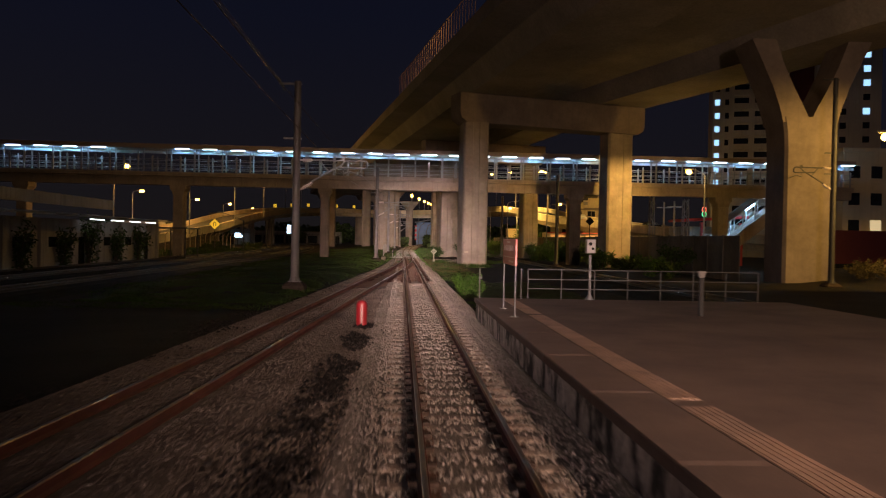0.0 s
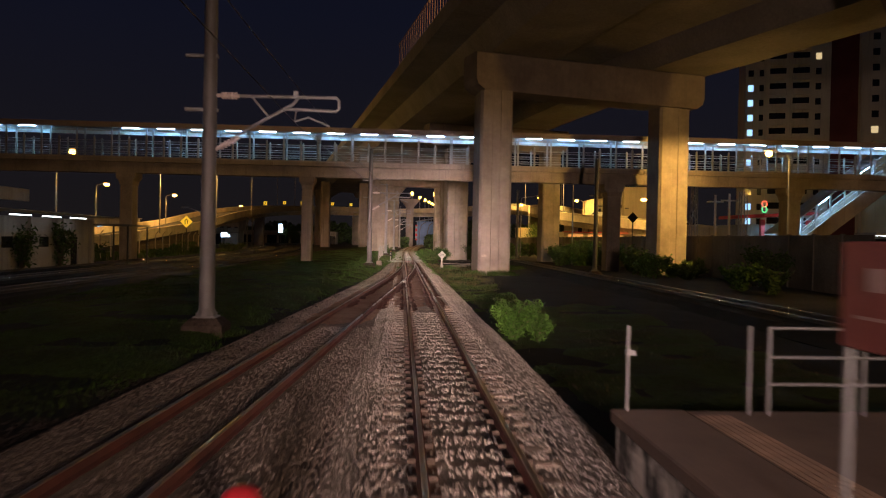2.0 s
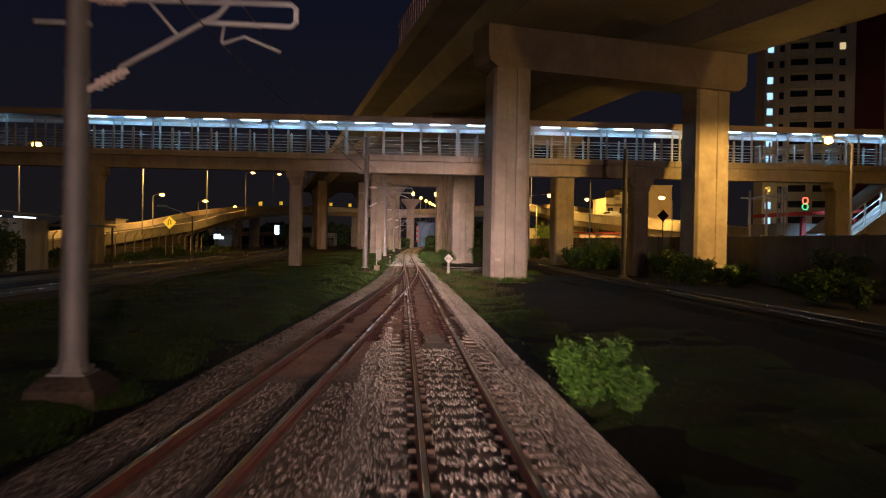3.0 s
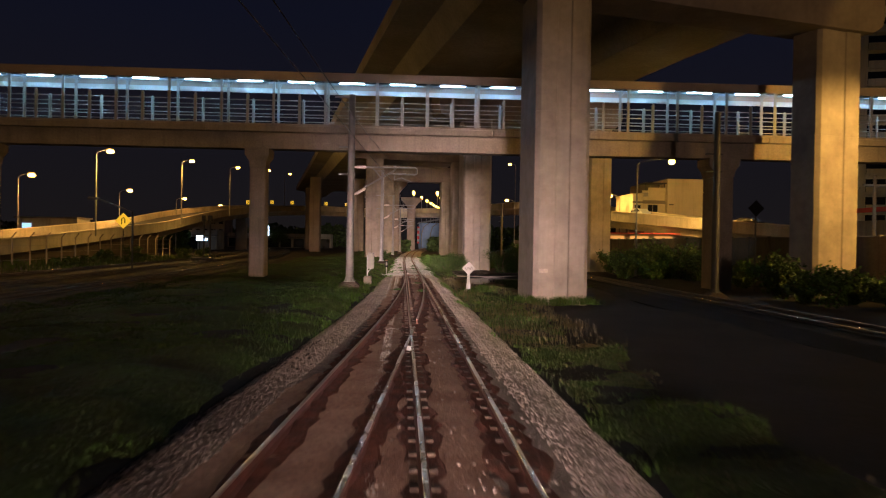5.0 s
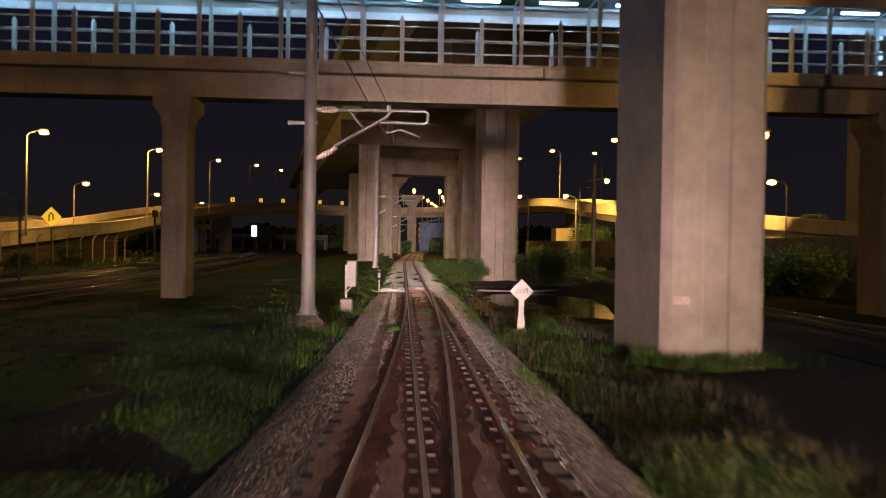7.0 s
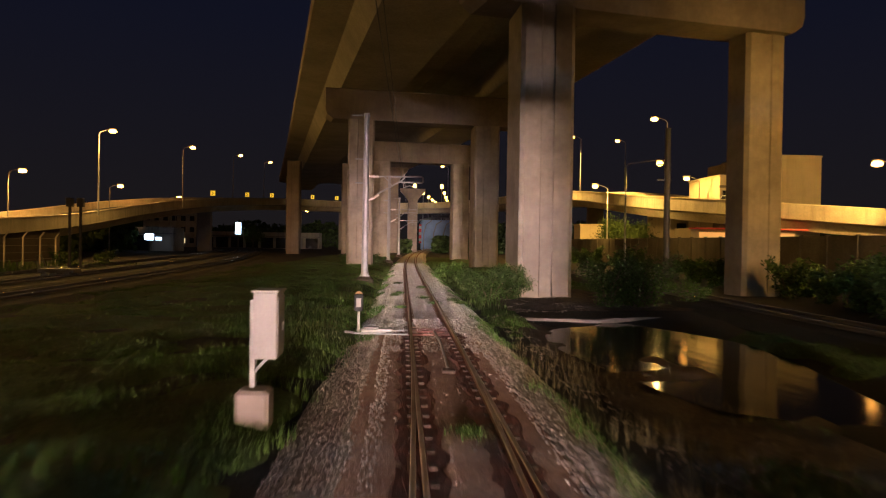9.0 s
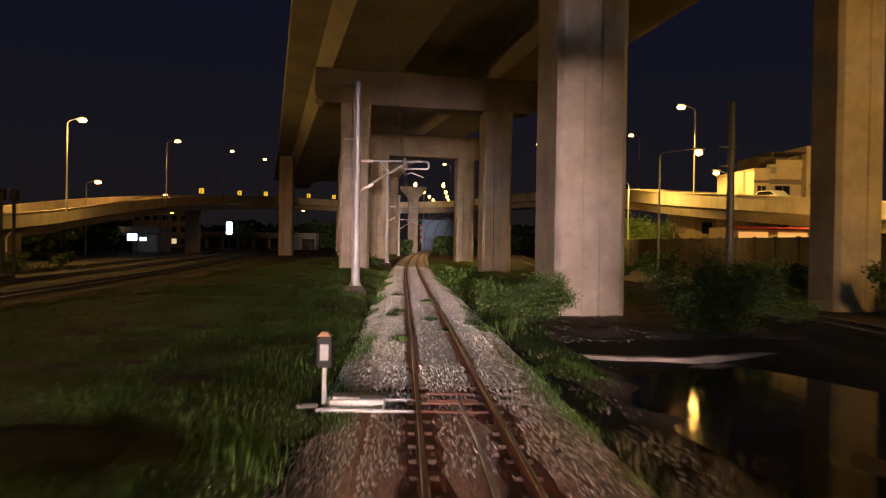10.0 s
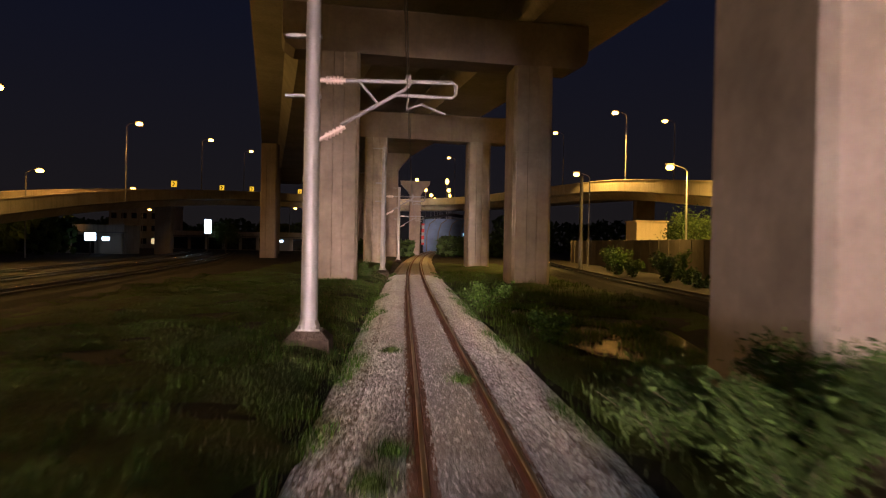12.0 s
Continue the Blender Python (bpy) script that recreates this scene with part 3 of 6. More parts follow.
SOFFIT = 16.65
left_box = smooth_line([(-80, 35.7), (0, 22.0), (55, 12.5), (98, 5.1), (134, -1.1), (165, -6.4), (222, -16.2), (300, -30)])
right_box = smooth_line([(-80, 75), (0, 48.0), (30, 38.5), (60, 29.5), (88, 20.6), (127, 13.6), (155, 10.0), (190, 4.6), (228, -2.2), (300, -15)])
part("girder", Shape().sweep(girder_profile(13), [(x, y, SOFFIT) for x, y in left_box]), deck_concrete, viaduct)
part("girder", Shape().sweep(girder_profile(13), [(x, y, SOFFIT) for x, y in right_box]), deck_concrete, viaduct)
rung = Shape()
for i, (x, y) in enumerate(left_box):
    if 62 < y < 100:
        for k in range(4):
            f = k / 4
            x2, y2 = left_box[i + 1]
            px, py = x + (x2 - x) * f - 6.3, y + (y2 - y) * f - 1.1
            rung.box(px - 0.03, px + 0.03, py - 0.03, py + 0.03, 19.95, 22.4)
        rung.tube([(x - 6.3, y - 1.1, 22.35), (left_box[i + 1][0] - 6.3, left_box[i + 1][1] - 1.1, 22.35)], 0.04, 6)
median = Shape()
rows = [[(a[0] + 6.0, a[1], SOFFIT + 2.06), (b[0] - 6.0, b[1], SOFFIT + 2.06), (b[0] - 6.0, b[1], SOFFIT + 2.3), (a[0] + 6.0, a[1], SOFFIT + 2.3)] for a, b in zip(left_box, right_box)]
part("median_slab", median.loft(rows), deck_concrete, viaduct)
part("edge_fence", rung, fence_paint, viaduct, "temporary barred fence on the parapet")


def pier_shaft(w, d, z0, z1, lift):
    """Rectangular shaft with cut corners, a shallow groove down the front and joints between the lifts."""
    s = Shape()
    c, g = 0.2, 0.06
    hw, hd = w / 2, d / 2
    ring = [(-hw + c, -hd), (-0.34, -hd), (-0.29, -hd + g), (0.29, -hd + g), (0.34, -hd), (hw - c, -hd), (hw, -hd + c), (hw, hd - c), (hw - c, hd), (-hw + c, hd), (-hw, hd - c), (-hw, -hd + c)]
    inner = [(x * 0.994, y * 0.994) for x, y in ring]
    rows, z = [], z0
    while z < z1 - 0.5:
        top = min(z + lift, z1)
        if z1 - top < 1.2:
            top = z1
        rows += [[(x, y, z + 0.02) for x, y in ring], [(x, y, top - 0.02) for x, y in ring]]
        if top < z1:
            rows += [[(x, y, top - 0.01) for x, y in inner], [(x, y, top + 0.01) for x, y in inner]]
        z = top
    return s.loft(rows)


def cap_beam(x0, x1, half, z0, z1, drop=0.9):
    """Crosshead with ends that slope up."""
    s = Shape()
    rows = []
    for x, zb in ((x0, z0 + 0.9), (x0 + 0.15, z0 + 0.4), (x0 + 0.75, z0), (x1 - 0.75, z0), (x1 - 0.15, z0 + 0.4), (x1, z0 + 0.9)):
        rows.append([(x, -half, zb), (x, half, zb), (x, half, z1 - 0.12), (x, half - 0.12, z1), (x, -half + 0.12, z1), (x, -half, z1 - 0.12)])
    return s.loft(rows)


def portal(a, b, over_a, over_b, w=2.5, d=3.3, far=None, foot=-0.7, zc=13.75, label="tall grey concrete viaduct pier frame with a heavy crosshead"):
    """Two shafts and the beam across them."""
    va, vb = Vector((*a, 0)), Vector((*b, 0))
    ang = math.degrees(math.atan2(vb.y - va.y, vb.x - va.x))
    t = thing("viaduct_pier", a[0], a[1], 0, label, "viaduct pier", "viaduct piers", turn=ang)
    length = (vb - va).length
    part("crosshead", cap_beam(-over_a, length + over_b, 1.35, zc, SOFFIT - 0.004), concrete, t)
    for x, wide, deep, turn in ((0.0, w, d, -ang * 0.75), (length, *(far or (w, d)), 0.0 if far else -ang * 0.75)):
        part("shaft", pier_shaft(wide, deep, foot, zc, 8.9), pale_concrete, t).matrix_basis = pose(x, 0, 0, 0, 0, turn)
    return t


near_pier = portal((6.2, 78.6), (21.9, 83.3), 2.0, 2.6, far=(3.0, 2.0))
plate = part("marking_plate", Shape().box(-1.0, -0.6, -1.672, -1.652, 0.97, 1.15), bridge_concrete, near_pier, "small pale plate with its marking worn away")
plate.matrix_basis = pose(0, 0, 0, 0, 0, -13.1)
portal((6.0, 115.3), (18.5, 118.4), 4.0, 2.0, 2.65, 3.4, (2.5, 1.8))
portal((-4.85, 151.6), (7.4, 153.8), 3.6, 3.6, 2.5, 3.3)
portal((-3.9, 189.0), (7.7, 191.0), 3.4, 4.0)
for px, py in ((-20.8, 219.0), (-11.0, 221.5), (-26.5, 256.0)):
    t = thing("viaduct_column", px, py, 0, "plain grey concrete viaduct column", "viaduct pier", "viaduct piers")
    part("shaft", pier_shaft(2.4, 2.4, -0.7, SOFFIT - 0.01, 7.0), concrete, t)


def forked_pier(x, y):
    t = thing("forked_pier", x, y, 0, "forked concrete pier with two spreading arms", "viaduct pier")
    s = Shape()
    hw, hd = 1.75, 1.5
    rows = []
    for z, w in ((-1.0, hw), (9.0, hw), (10.2, hw + 0.06), (11.3, hw + 0.24)):
        rows.append([(-w + 0.2, -hd, z), (w - 0.2, -hd, z), (w, -hd + 0.2, z), (w, hd - 0.2, z), (w - 0.2, hd, z), (-w + 0.2, hd, z), (-w, hd - 0.2, z), (-w, -hd + 0.2, z)])
    part("shaft", s.loft(rows), concrete, t)
    for sgn in (-1, 1):
        a = Shape()
        rows = []
        for z, inn, out in ((10.9, -0.05, 1.96), (12.0, 0.5, 2.25), (13.4, 1.25, 2.75), (15.0, 2.0, 3.5), (SOFFIT - 0.01, 2.6, 4.3)):
            rows.append([(sgn * inn, -hd + 0.05, z), (sgn * out, -hd + 0.05, z), (sgn * out, hd - 0.05, z), (sgn * inn, hd - 0.05, z)])
        part("arm", a.loft(rows), concrete, t)
    return t


forked_pier(27.6, 56.3)


def hammerhead(x, y, top):
    t = thing("hammerhead_pier", x, y, 0, "plain concrete pier with a wide flared head", "viaduct pier", "viaduct piers")
    part("shaft", pier_shaft(2.3, 2.0, -0.7, top - 2.6, 6.5), concrete, t)
    rows = [[(-w, -1.1, z), (w, -1.1, z), (w, 1.1, z), (-w, 1.1, z)] for w, z in ((1.25, top - 2.6), (1.6, top - 2.0), (2.9, top - 0.6), (3.0, top - 0.004))]
    part("head", Shape().loft(rows), concrete, t)


hammerhead(-2.8, 228.0, SOFFIT)
hammerhead(-9.5, 266.0, SOFFIT)
hammerhead(1.6, 257.0, 14.6)

# ---- footbridge ----
FB0, FB1, FBY0, FBY1, FBY = -64.2, 52.0, 89.6, 91.4, 90.5
footbridge = tagged(thing("footbridge", 0, 0, 0, "long roofed footbridge with railings and cold fluorescent lights", "footbridge", kind="structure"))
beam_s = Shape().sweep([(-0.55, 7.76), (0.55, 7.76), (0.62, 8.72), (-0.62, 8.72)], [(x, FBY, 0) for x in (FB0, -30, 0, 25, FB1)])
part("deck_beam", beam_s, bridge_concrete, footbridge)
x = FB0
while x < FB1 - 1:
    x2 = min(x + 17.2, FB1)
    part("deck_slab", Shape().box(x + 0.015, x2 - 0.015, FBY - 1.1, FBY + 1.1, 8.716, 9.10, bevel=0.03), bridge_concrete, footbridge)
    x = x2
part("kerb", Shape().box(FB0, FB1, FBY0 - 0.16, FBY0 + 0.10, 9.096, 9.22), bridge_concrete, footbridge)
part("kerb", Shape().box(FB0, FB1, FBY1 - 0.10, FBY1 + 0.16, 9.096, 9.22), bridge_concrete, footbridge)
ribs = [(-1.32 + 0.11 * k, 12.20 + (0.02 if k % 2 else 0.0) - 0.05 * abs(k - 12) / 12) for k in range(25)]
part("roof_sheet", Shape().sweep(ribs + [(u, w + 0.03) for u, w in reversed(ribs)], [(FB0, FBY, 0), (FB1, FBY, 0)]), tin_roof, footbridge)
for y in (FBY - 1.38, FBY + 1.32):
    x = FB0
    while x < FB1 - 1:
        x2 = min(x + 6.18, FB1)
        part("roof_fascia", Shape().box(x + 0.006, x2 - 0.006, y, y + 0.06, 11.75, 12.26), fascia_mat, footbridge)
        x = x2
for y in (FBY0 + 0.02, FBY1 - 0.02):
    part("eaves_beam", Shape().box(FB0, FB1, y - 0.04, y + 0.04, 11.98, 12.10), bridge_steel, footbridge)
    for z in (9.62, 10.08, 10.62):
        part("handrail", Shape().tube([(FB0, y, z), (FB1, y, z)], 0.028, 6), bridge_steel, footbridge)
tall = Shape().box(-0.075, 0.075, -0.05, 0.05, 9.12, 12.14).box(-0.12, 0.12, -0.09, 0.09, 9.12, 9.25).tube([(0, 0, 11.62), (0, 0.0, 11.7), (0.28, 0, 12.02)], 0.03, 6).mesh("post")
short = Shape().box(-0.085, 0.085, -0.045, 0.045, 9.12, 10.94, bevel=0.015).box(-0.12, 0.12, -0.08, 0.08, 9.12, 9.25).tube([(0, 0, 10.92), (0, 0, 11.03)], [0.07, 0.04], 6).mesh("half_post")
rafter = Shape().box(-0.04, 0.04, -1.25, 1.25, 12.06, 12.14).mesh("rafter")
for me in (tall, short, rafter):
    me.materials.append(bridge_steel)
n = 0
x = -64.26 + 1.545
while x < FB1:
    for y in (FBY0, FBY1):
        if n % 2 == 1:
            part("post", tall, bridge_steel, footbridge).location = (x, y, 0)
        else:
            part("half_post", short, bridge_steel, footbridge).location = (x, y, 0)
    if n % 2 == 1:
        part("rafter", rafter, bridge_steel, footbridge).location = (x, FBY, 0)
    x += 1.545
    n += 1
tube_me = Shape().tube([(-0.75, 0, 11.84), (0.75, 0, 11.84)], 0.024, 8).mesh("light_tube")
tube_me.materials.append(tube_glow)
batten_me = Shape().box(-0.8, 0.8, -0.05, 0.05, 11.90, 11.95).tube([(-0.6, 0, 11.95), (-0.6, 0, 12.1)], 0.012, 5).tube([(0.6, 0, 11.95), (0.6, 0, 12.1)], 0.012, 5).mesh("light_batten")
batten_me.materials.append(bridge_steel)
panel_me = Shape().box(-1.53, 1.53, -0.03, 0.03, 11.40, 11.69).mesh("eaves_panel")
panel_me.materials.append(panel_paint)
x = -64.26 + 3.09 * 0.5 + 1.545
n = 0
while x < FB1 - 1.6:
    part("eaves_panel", panel_me, panel_paint, footbridge, "white panel under the far eaves").location = (x + 1.545, FBY1 + 0.10, 0)
    if abs(x + 1.545 + 29.2) > 3.5:
        part("light_batten", batten_me, bridge_steel, footbridge).location = (x + 1.545, FBY - 0.4, 0)
        part("light_tube", tube_me, tube_glow, footbridge, "cold white fluorescent tube").location = (x + 1.545, FBY - 0.4, 0)
    x += 3.09
    n += 1


def bridge_pier(x, y, w, top=7.75):
    t = thing("footbridge_pier", x, y, 0, "slim concrete footbridge pier with a flared head", "bridge pier", "footbridge piers")
    h = w / 2
    part("shaft", Shape().box(-h, h, -h * 1.3, h * 1.3, -0.7, top - 1.15, bevel=0.07), bridge_concrete, t)
    rows = []
    for z, e, d in ((top - 1.17, h, h * 1.3), (top - 0.75, h * 1.1, h * 1.5), (top - 0.45, h * 1.5, 0.95), (top - 0.004, h * 1.5, 1.0)):
        rows.append([(-e, -d, z), (e, -d, z), (e, d, z), (-e, d, z)])
    part("head", Shape().loft(rows), bridge_concrete, t)


for x, w in ((-9.6, 0.95), (-25.9, 1.15), (-43.0, 1.15), (19.1, 1.3), (36.5, 1.3)):
    bridge_pier(x, FBY, w, 7.76)

# ---- catenary masts ----
def mast(x, y, height=9.5, arm_z=5.85, reach=3.2, base=0.08, bracket=True, material=None, label="round galvanised catenary mast with a cantilever arm", way=1):
    material = material or galvanised
    t = thing("catenary_mast", x, y, base, label, "catenary mast", "catenary masts")
    part("pole", Shape().tube([(0, 0, 0), (0, 0, height)], [0.2, 0.155], 12), material, t, smooth=True)
    for z in (2.9, 3.5, 4.6, height - 1.6):
        part("band", Shape().tube([(0, 0, z), (0, 0, z + 0.07)], 0.212 - 0.004 * z, 12), material, t)
    part("skirt", Shape().tube([(0, 0, 0.08), (0, 0, 0.14), (0, 0, 0.3)], [0.27, 0.25, 0.2], 12), material, t)
    part("footing", Shape().loft([[(-r, -r, z), (r, -r, z), (r, r, z), (-r, r, z)] for r, z in ((0.52, -0.6), (0.5, -0.12), (0.36, 0.03), (0.33, 0.06))]), mud_mat, t)
    part("base_plate", Shape().box(-0.28, 0.28, -0.28, 0.28, 0.06, 0.10).tube([(0.2, 0.2, 0.1), (0.2, 0.2, 0.18)], 0.03, 6).tube([(-0.2, -0.2, 0.1), (-0.2, -0.2, 0.18)], 0.03, 6).tube([(0.2, -0.2, 0.1), (0.2, -0.2, 0.18)], 0.03, 6).tube([(-0.2, 0.2, 0.1), (-0.2, 0.2, 0.18)], 0.03, 6), material, t)
    if not bracket:
        for z in (6.3, height - 2.2):
            part("cross_bracket", Shape().box(-0.6, 0.25, -0.05, 0.05, z, z + 0.07), material, t)
    if bracket:
        a, w = arm_z, way
        # the arms keep the lighter, unshaded steel
        material = galvanised if material is shaded_mast else material
        part("cross_bracket", Shape().box(-0.62, 0.2, -0.06, 0.06, a + 0.95, a + 1.03), material, t)
        part("cross_bracket", Shape().box(-0.85, 0.2, -0.05, 0.05, height - 0.16, height - 0.08), material, t)
        part("cross_bracket", Shape().box(-0.62, 0.2, -0.06, 0.06, a - 0.42, a - 0.34), material, t)
        part("top_tube", Shape().tube([(w * 0.75, 0, a), (w * reach, 0, a + 0.02), (w * (reach + 0.08), 0, a - 0.06), (w * (reach + 0.08), 0, a - 0.26), (w * reach, 0, a - 0.33), (w * (reach - 1.35), 0, a - 0.30)], 0.045, 8), material, t, smooth=True)
        part("brace_tube", Shape().tube([(w * 0.65, 0, a - 1.02), (w * 2.1, 0, a - 0.18), (w * 2.25, 0, a)], 0.045, 8), material, t, smooth=True)
        part("strut", Shape().tube([(w * 1.05, 0, a), (w * 1.5, 0, a - 0.52)], 0.03, 8), material, t)
        part("steady_arm", Shape().tube([(w * 2.15, 0, a - 0.62), (w * 2.5, 0, a - 0.5), (w * 3.05, 0, a - 0.72)], 0.028, 8), material, t)
        part("drop_rod", Shape().tube([(w * 2.2, 0, a - 0.28), (w * 2.15, 0, a - 0.62)], 0.022, 6), material, t)
        for z0, z1 in ((a, a), (a - 1.38, a - 1.06)):
            s = Shape().tube([(w * 0.16, 0, z0), (w * 0.75, 0, z1)], 0.05, 8)
            for k in range(5):
                f = 0.28 + 0.14 * k
                px, pz = 0.16 + 0.59 * f, z0 + (z1 - z0) * f
                s.tube([(w * (px - 0.025), 0, pz), (w * (px + 0.025), 0, pz)], 0.095, 10)
            part("insulator", s, insulator_mat, t)
        part("wire_clamp", Shape().box(w * 2.18 - 0.06, w * 2.18 + 0.06, -0.06, 0.06, a + 0.02, a + 0.16), material, t)
    return t


mast(-5.75, 38.9, 9.4, 5.75, 3.2, 0.08, True, shaded_mast)
mast(-3.4, 81.6, 9.4, 5.8, 3.2, 0.15, True, shaded_mast)
mast(-2.9, 121.3, 9.4, 5.8, 3.2, 0.15)
mast(-2.25, 161.0, 9.3, 5.6, 3.0, 0.1)
mast(-1.3, 201.0, 9.3, 5.6, 3.0, 0.0)
for mx, my in ((15.4, 81.9), (14.9, 121.9), (16.9, 178.5)):
    mast(mx, my, 9.4, 5.8, 2.4, -0.2, False, dark_steel, "dark steel mast with stub arms beside the far track", -1)
mast(27.4, 51.5, 13.5, 7.6, 2.6, -0.2, True, dark_steel, "dark steel mast standing in front of the forked pier", -1)


def wire(name, points, label, sag=0.0, r=0.010):
    pts = []
    for a, b in zip(points, points[1:]):
        for k in range(10):
            f = k / 10
            p = Vector(a).lerp(Vector(b), f)
            pts.append((p.x, p.y, p.z - sag * 4 * f * (1 - f)))
    pts.append(points[-1])
    tagged(put(name, Shape().tube(pts, r, 5), dark_steel), label, "wire", "overhead wires")


contact = [(-3.6, -20, 5.1), (-3.45, 38.9, 5.05), (-1.2, 81.6, 5.1), (-0.7, 121.3, 5.1), (-0.1, 161, 4.9), (0.9, 201, 4.85)]
wire("contact_wire", contact, "thin copper contact wire over the track", 0.02)
wire("messenger_wire", [(x, y, z + 0.95) for x, y, z in contact], "thin catenary messenger wire", 0.45)
wire("feeder_wire", [(-5.9, -40, 10.4), (-6.4, 38.9, 9.3)], "thin feeder wire on the mast tops", 0.5)
wire("feeder_wire", [(-7.5, -60, 13.0), (-6.3, 38.9, 9.0)], "thin feeder wire on the mast tops", 0.5)


# ---- things beside the track ----
def red_post(x, y, z):
    t = thing("clearance_post", x, y, z, "glossy red round-topped clearance post standing in the ballast", "track marker")
    rings = [[(0.155 * math.cos(a) * k, 0.155 * math.sin(a) * k, h) for a in [i * math.pi / 8 for i in range(16)]] for h, k in ((-0.1, 1), (0.60, 1), (0.66, 0.93), (0.70, 0.75), (0.73, 0.45), (0.74, 0.12))]
    part("body", Shape().loft(rings), red_paint, t, smooth=True)


red_post(-1.87, 24.45, -0.22)


def name_board(x, y, z, turn):
    t = thing("station_board", x, y, z, "red station board on two posts, its lettering too blurred to read", "station sign", turn=turn)
    for px in (0, 2.2):
        part("post", Shape().tube([(px, 0, 0), (px, 0, 1.9)], 0.024, 10), fence_steel, t)
        part("base_plate", Shape().box(px - 0.09, px + 0.09, -0.09, 0.09, 0, 0.015), dull_steel, t)
    b = part("board", Shape().box(-0.06, 2.26, -0.03, 0.03, 1.24, 1.90, bevel=0.012), red_sign, t)
    marks = [(0.22 + 0.28 * k, 0.42 + 0.28 * k, 1.60, 1.74) for k in range(6)] + [(0.1, 2.1, 1.43, 1.45), (0.75, 1.35, 1.80, 1.84), (1.2, 2.05, 1.31, 1.36)]
    for x0, x1, z0, z1 in marks:
        for y0, y1 in ((-0.036, -0.032), (0.032, 0.036)):
            part("lettering", Shape().box(x0, x1, y0, y1, z0, z1), sign_bar, b)


name_board(2.02, 23.7, 0.4, -90.5)


def end_fence():
    t = thing("platform_fence", 3.06, 27.25, 0.396, "grey tube railing across the platform end", "fence")
    xs = [0.0, 0.22] + [0.22 + 1.08 * k for k in range(1, 8)]
    for px in xs:
        part("post", Shape().tube([(px, 0, 0), (px, 0, 0.96 if px else 0.98)], 0.021, 8), fence_steel, t)
    for z in (0.34, 0.64, 0.96):
        part("rail", Shape().tube([(0.22, 0, z), (xs[-1], 0, z)], 0.018, 8), fence_steel, t)


end_fence()
t = thing("edge_post", 1.74, 27.38, 0.40, "thin white post at the platform corner", "post")
part("pole", Shape().tube([(0, 0, 0), (0, 0, 0.95)], 0.02, 8), fence_steel, t)
part("knob", Shape().box(-0.02, 0.08, -0.03, 0.03, 0.62, 0.68), fence_steel, t)


def phone_box(x, y, z):
    t = thing("equipment_box", x, y, z, "pale grey equipment box on a slim post with a cone foot", "equipment box")
    part("post", Shape().tube([(0, 0, 0), (0, 0, 1.45)], 0.045, 10), galvanised, t)
    part("foot", Shape().tube([(0, 0, 0), (0, 0, 0.16)], [0.15, 0.06], 10), galvanised, t)
    part("box", Shape().box(-0.15, 0.15, -0.12, 0.12, 1.5, 1.95, bevel=0.02), white_paint, t)
    part("dial", Shape().tube([(-0.03, -0.122, 1.80), (-0.03, -0.135, 1.80)], 0.06, 12), black_paint, t)
    part("dial", Shape().tube([(0.05, -0.122, 1.65), (0.05, -0.135, 1.65)], 0.045, 12), black_paint, t)


phone_box(5.3, 27.32, 0.40)
t = thing("bollard_lamp", 7.0, 22.4, 0.396, "dark unlit bollard lamp with a pale shade on the platform", "bollard lamp")
part("post", Shape().tube([(0, 0, 0), (0, 0, 1.0)], 0.07, 10), dark_steel, t)
part("shade", Shape().tube([(0, 0, 1.0), (0, 0, 1.14), (0, 0, 1.17)], [0.07, 0.12, 0.10], 12), white_paint, t)


def diamond_sign(x, y, z):
    t = thing("diamond_marker", x, y, z, "white diamond turnout marker on a short white post", "track sign")
    part("post", Shape().loft([[(-w, -0.03, h), (w, -0.03, h), (w, 0.03, h), (-w, 0.03, h)] for w, h in ((0.10, -0.2), (0.10, 0.12), (0.07, 0.32), (0.06, 0.95))]), white_paint, t)
    part("foot", Shape().box(-0.19, 0.17, -0.14, 0.14, -0.45, -0.06, bevel=0.03), concrete, t)
    d, c = 0.335, 0.98
    face = part("plate", Shape().loft([[(d, y, c), (0, y, c + d), (-d, y, c), (0, y, c - d)] for y in (-0.065, -0.033)]), white_paint, t)
    cu = bpy.data.curves.new("wording", "FONT")
    cu.body, cu.size, cu.align_x, cu.extrude = "ปกติ", 0.20, "CENTER", 0.002
    tmp = bpy.data.objects.new("wording", cu)
    scene.collection.objects.link(tmp)
    me = bpy.data.meshes.new_from_object(tmp.evaluated_get(bpy.context.evaluated_depsgraph_get()))
    bpy.data.objects.remove(tmp)
    if len(me.vertices):
        me.materials.append(black_paint)
        w = part("wording", me, black_paint, face)
        w.matrix_basis = pose(0, -0.069, 0.92, 90)


diamond_sign(2.52, 80.95, 0.0)


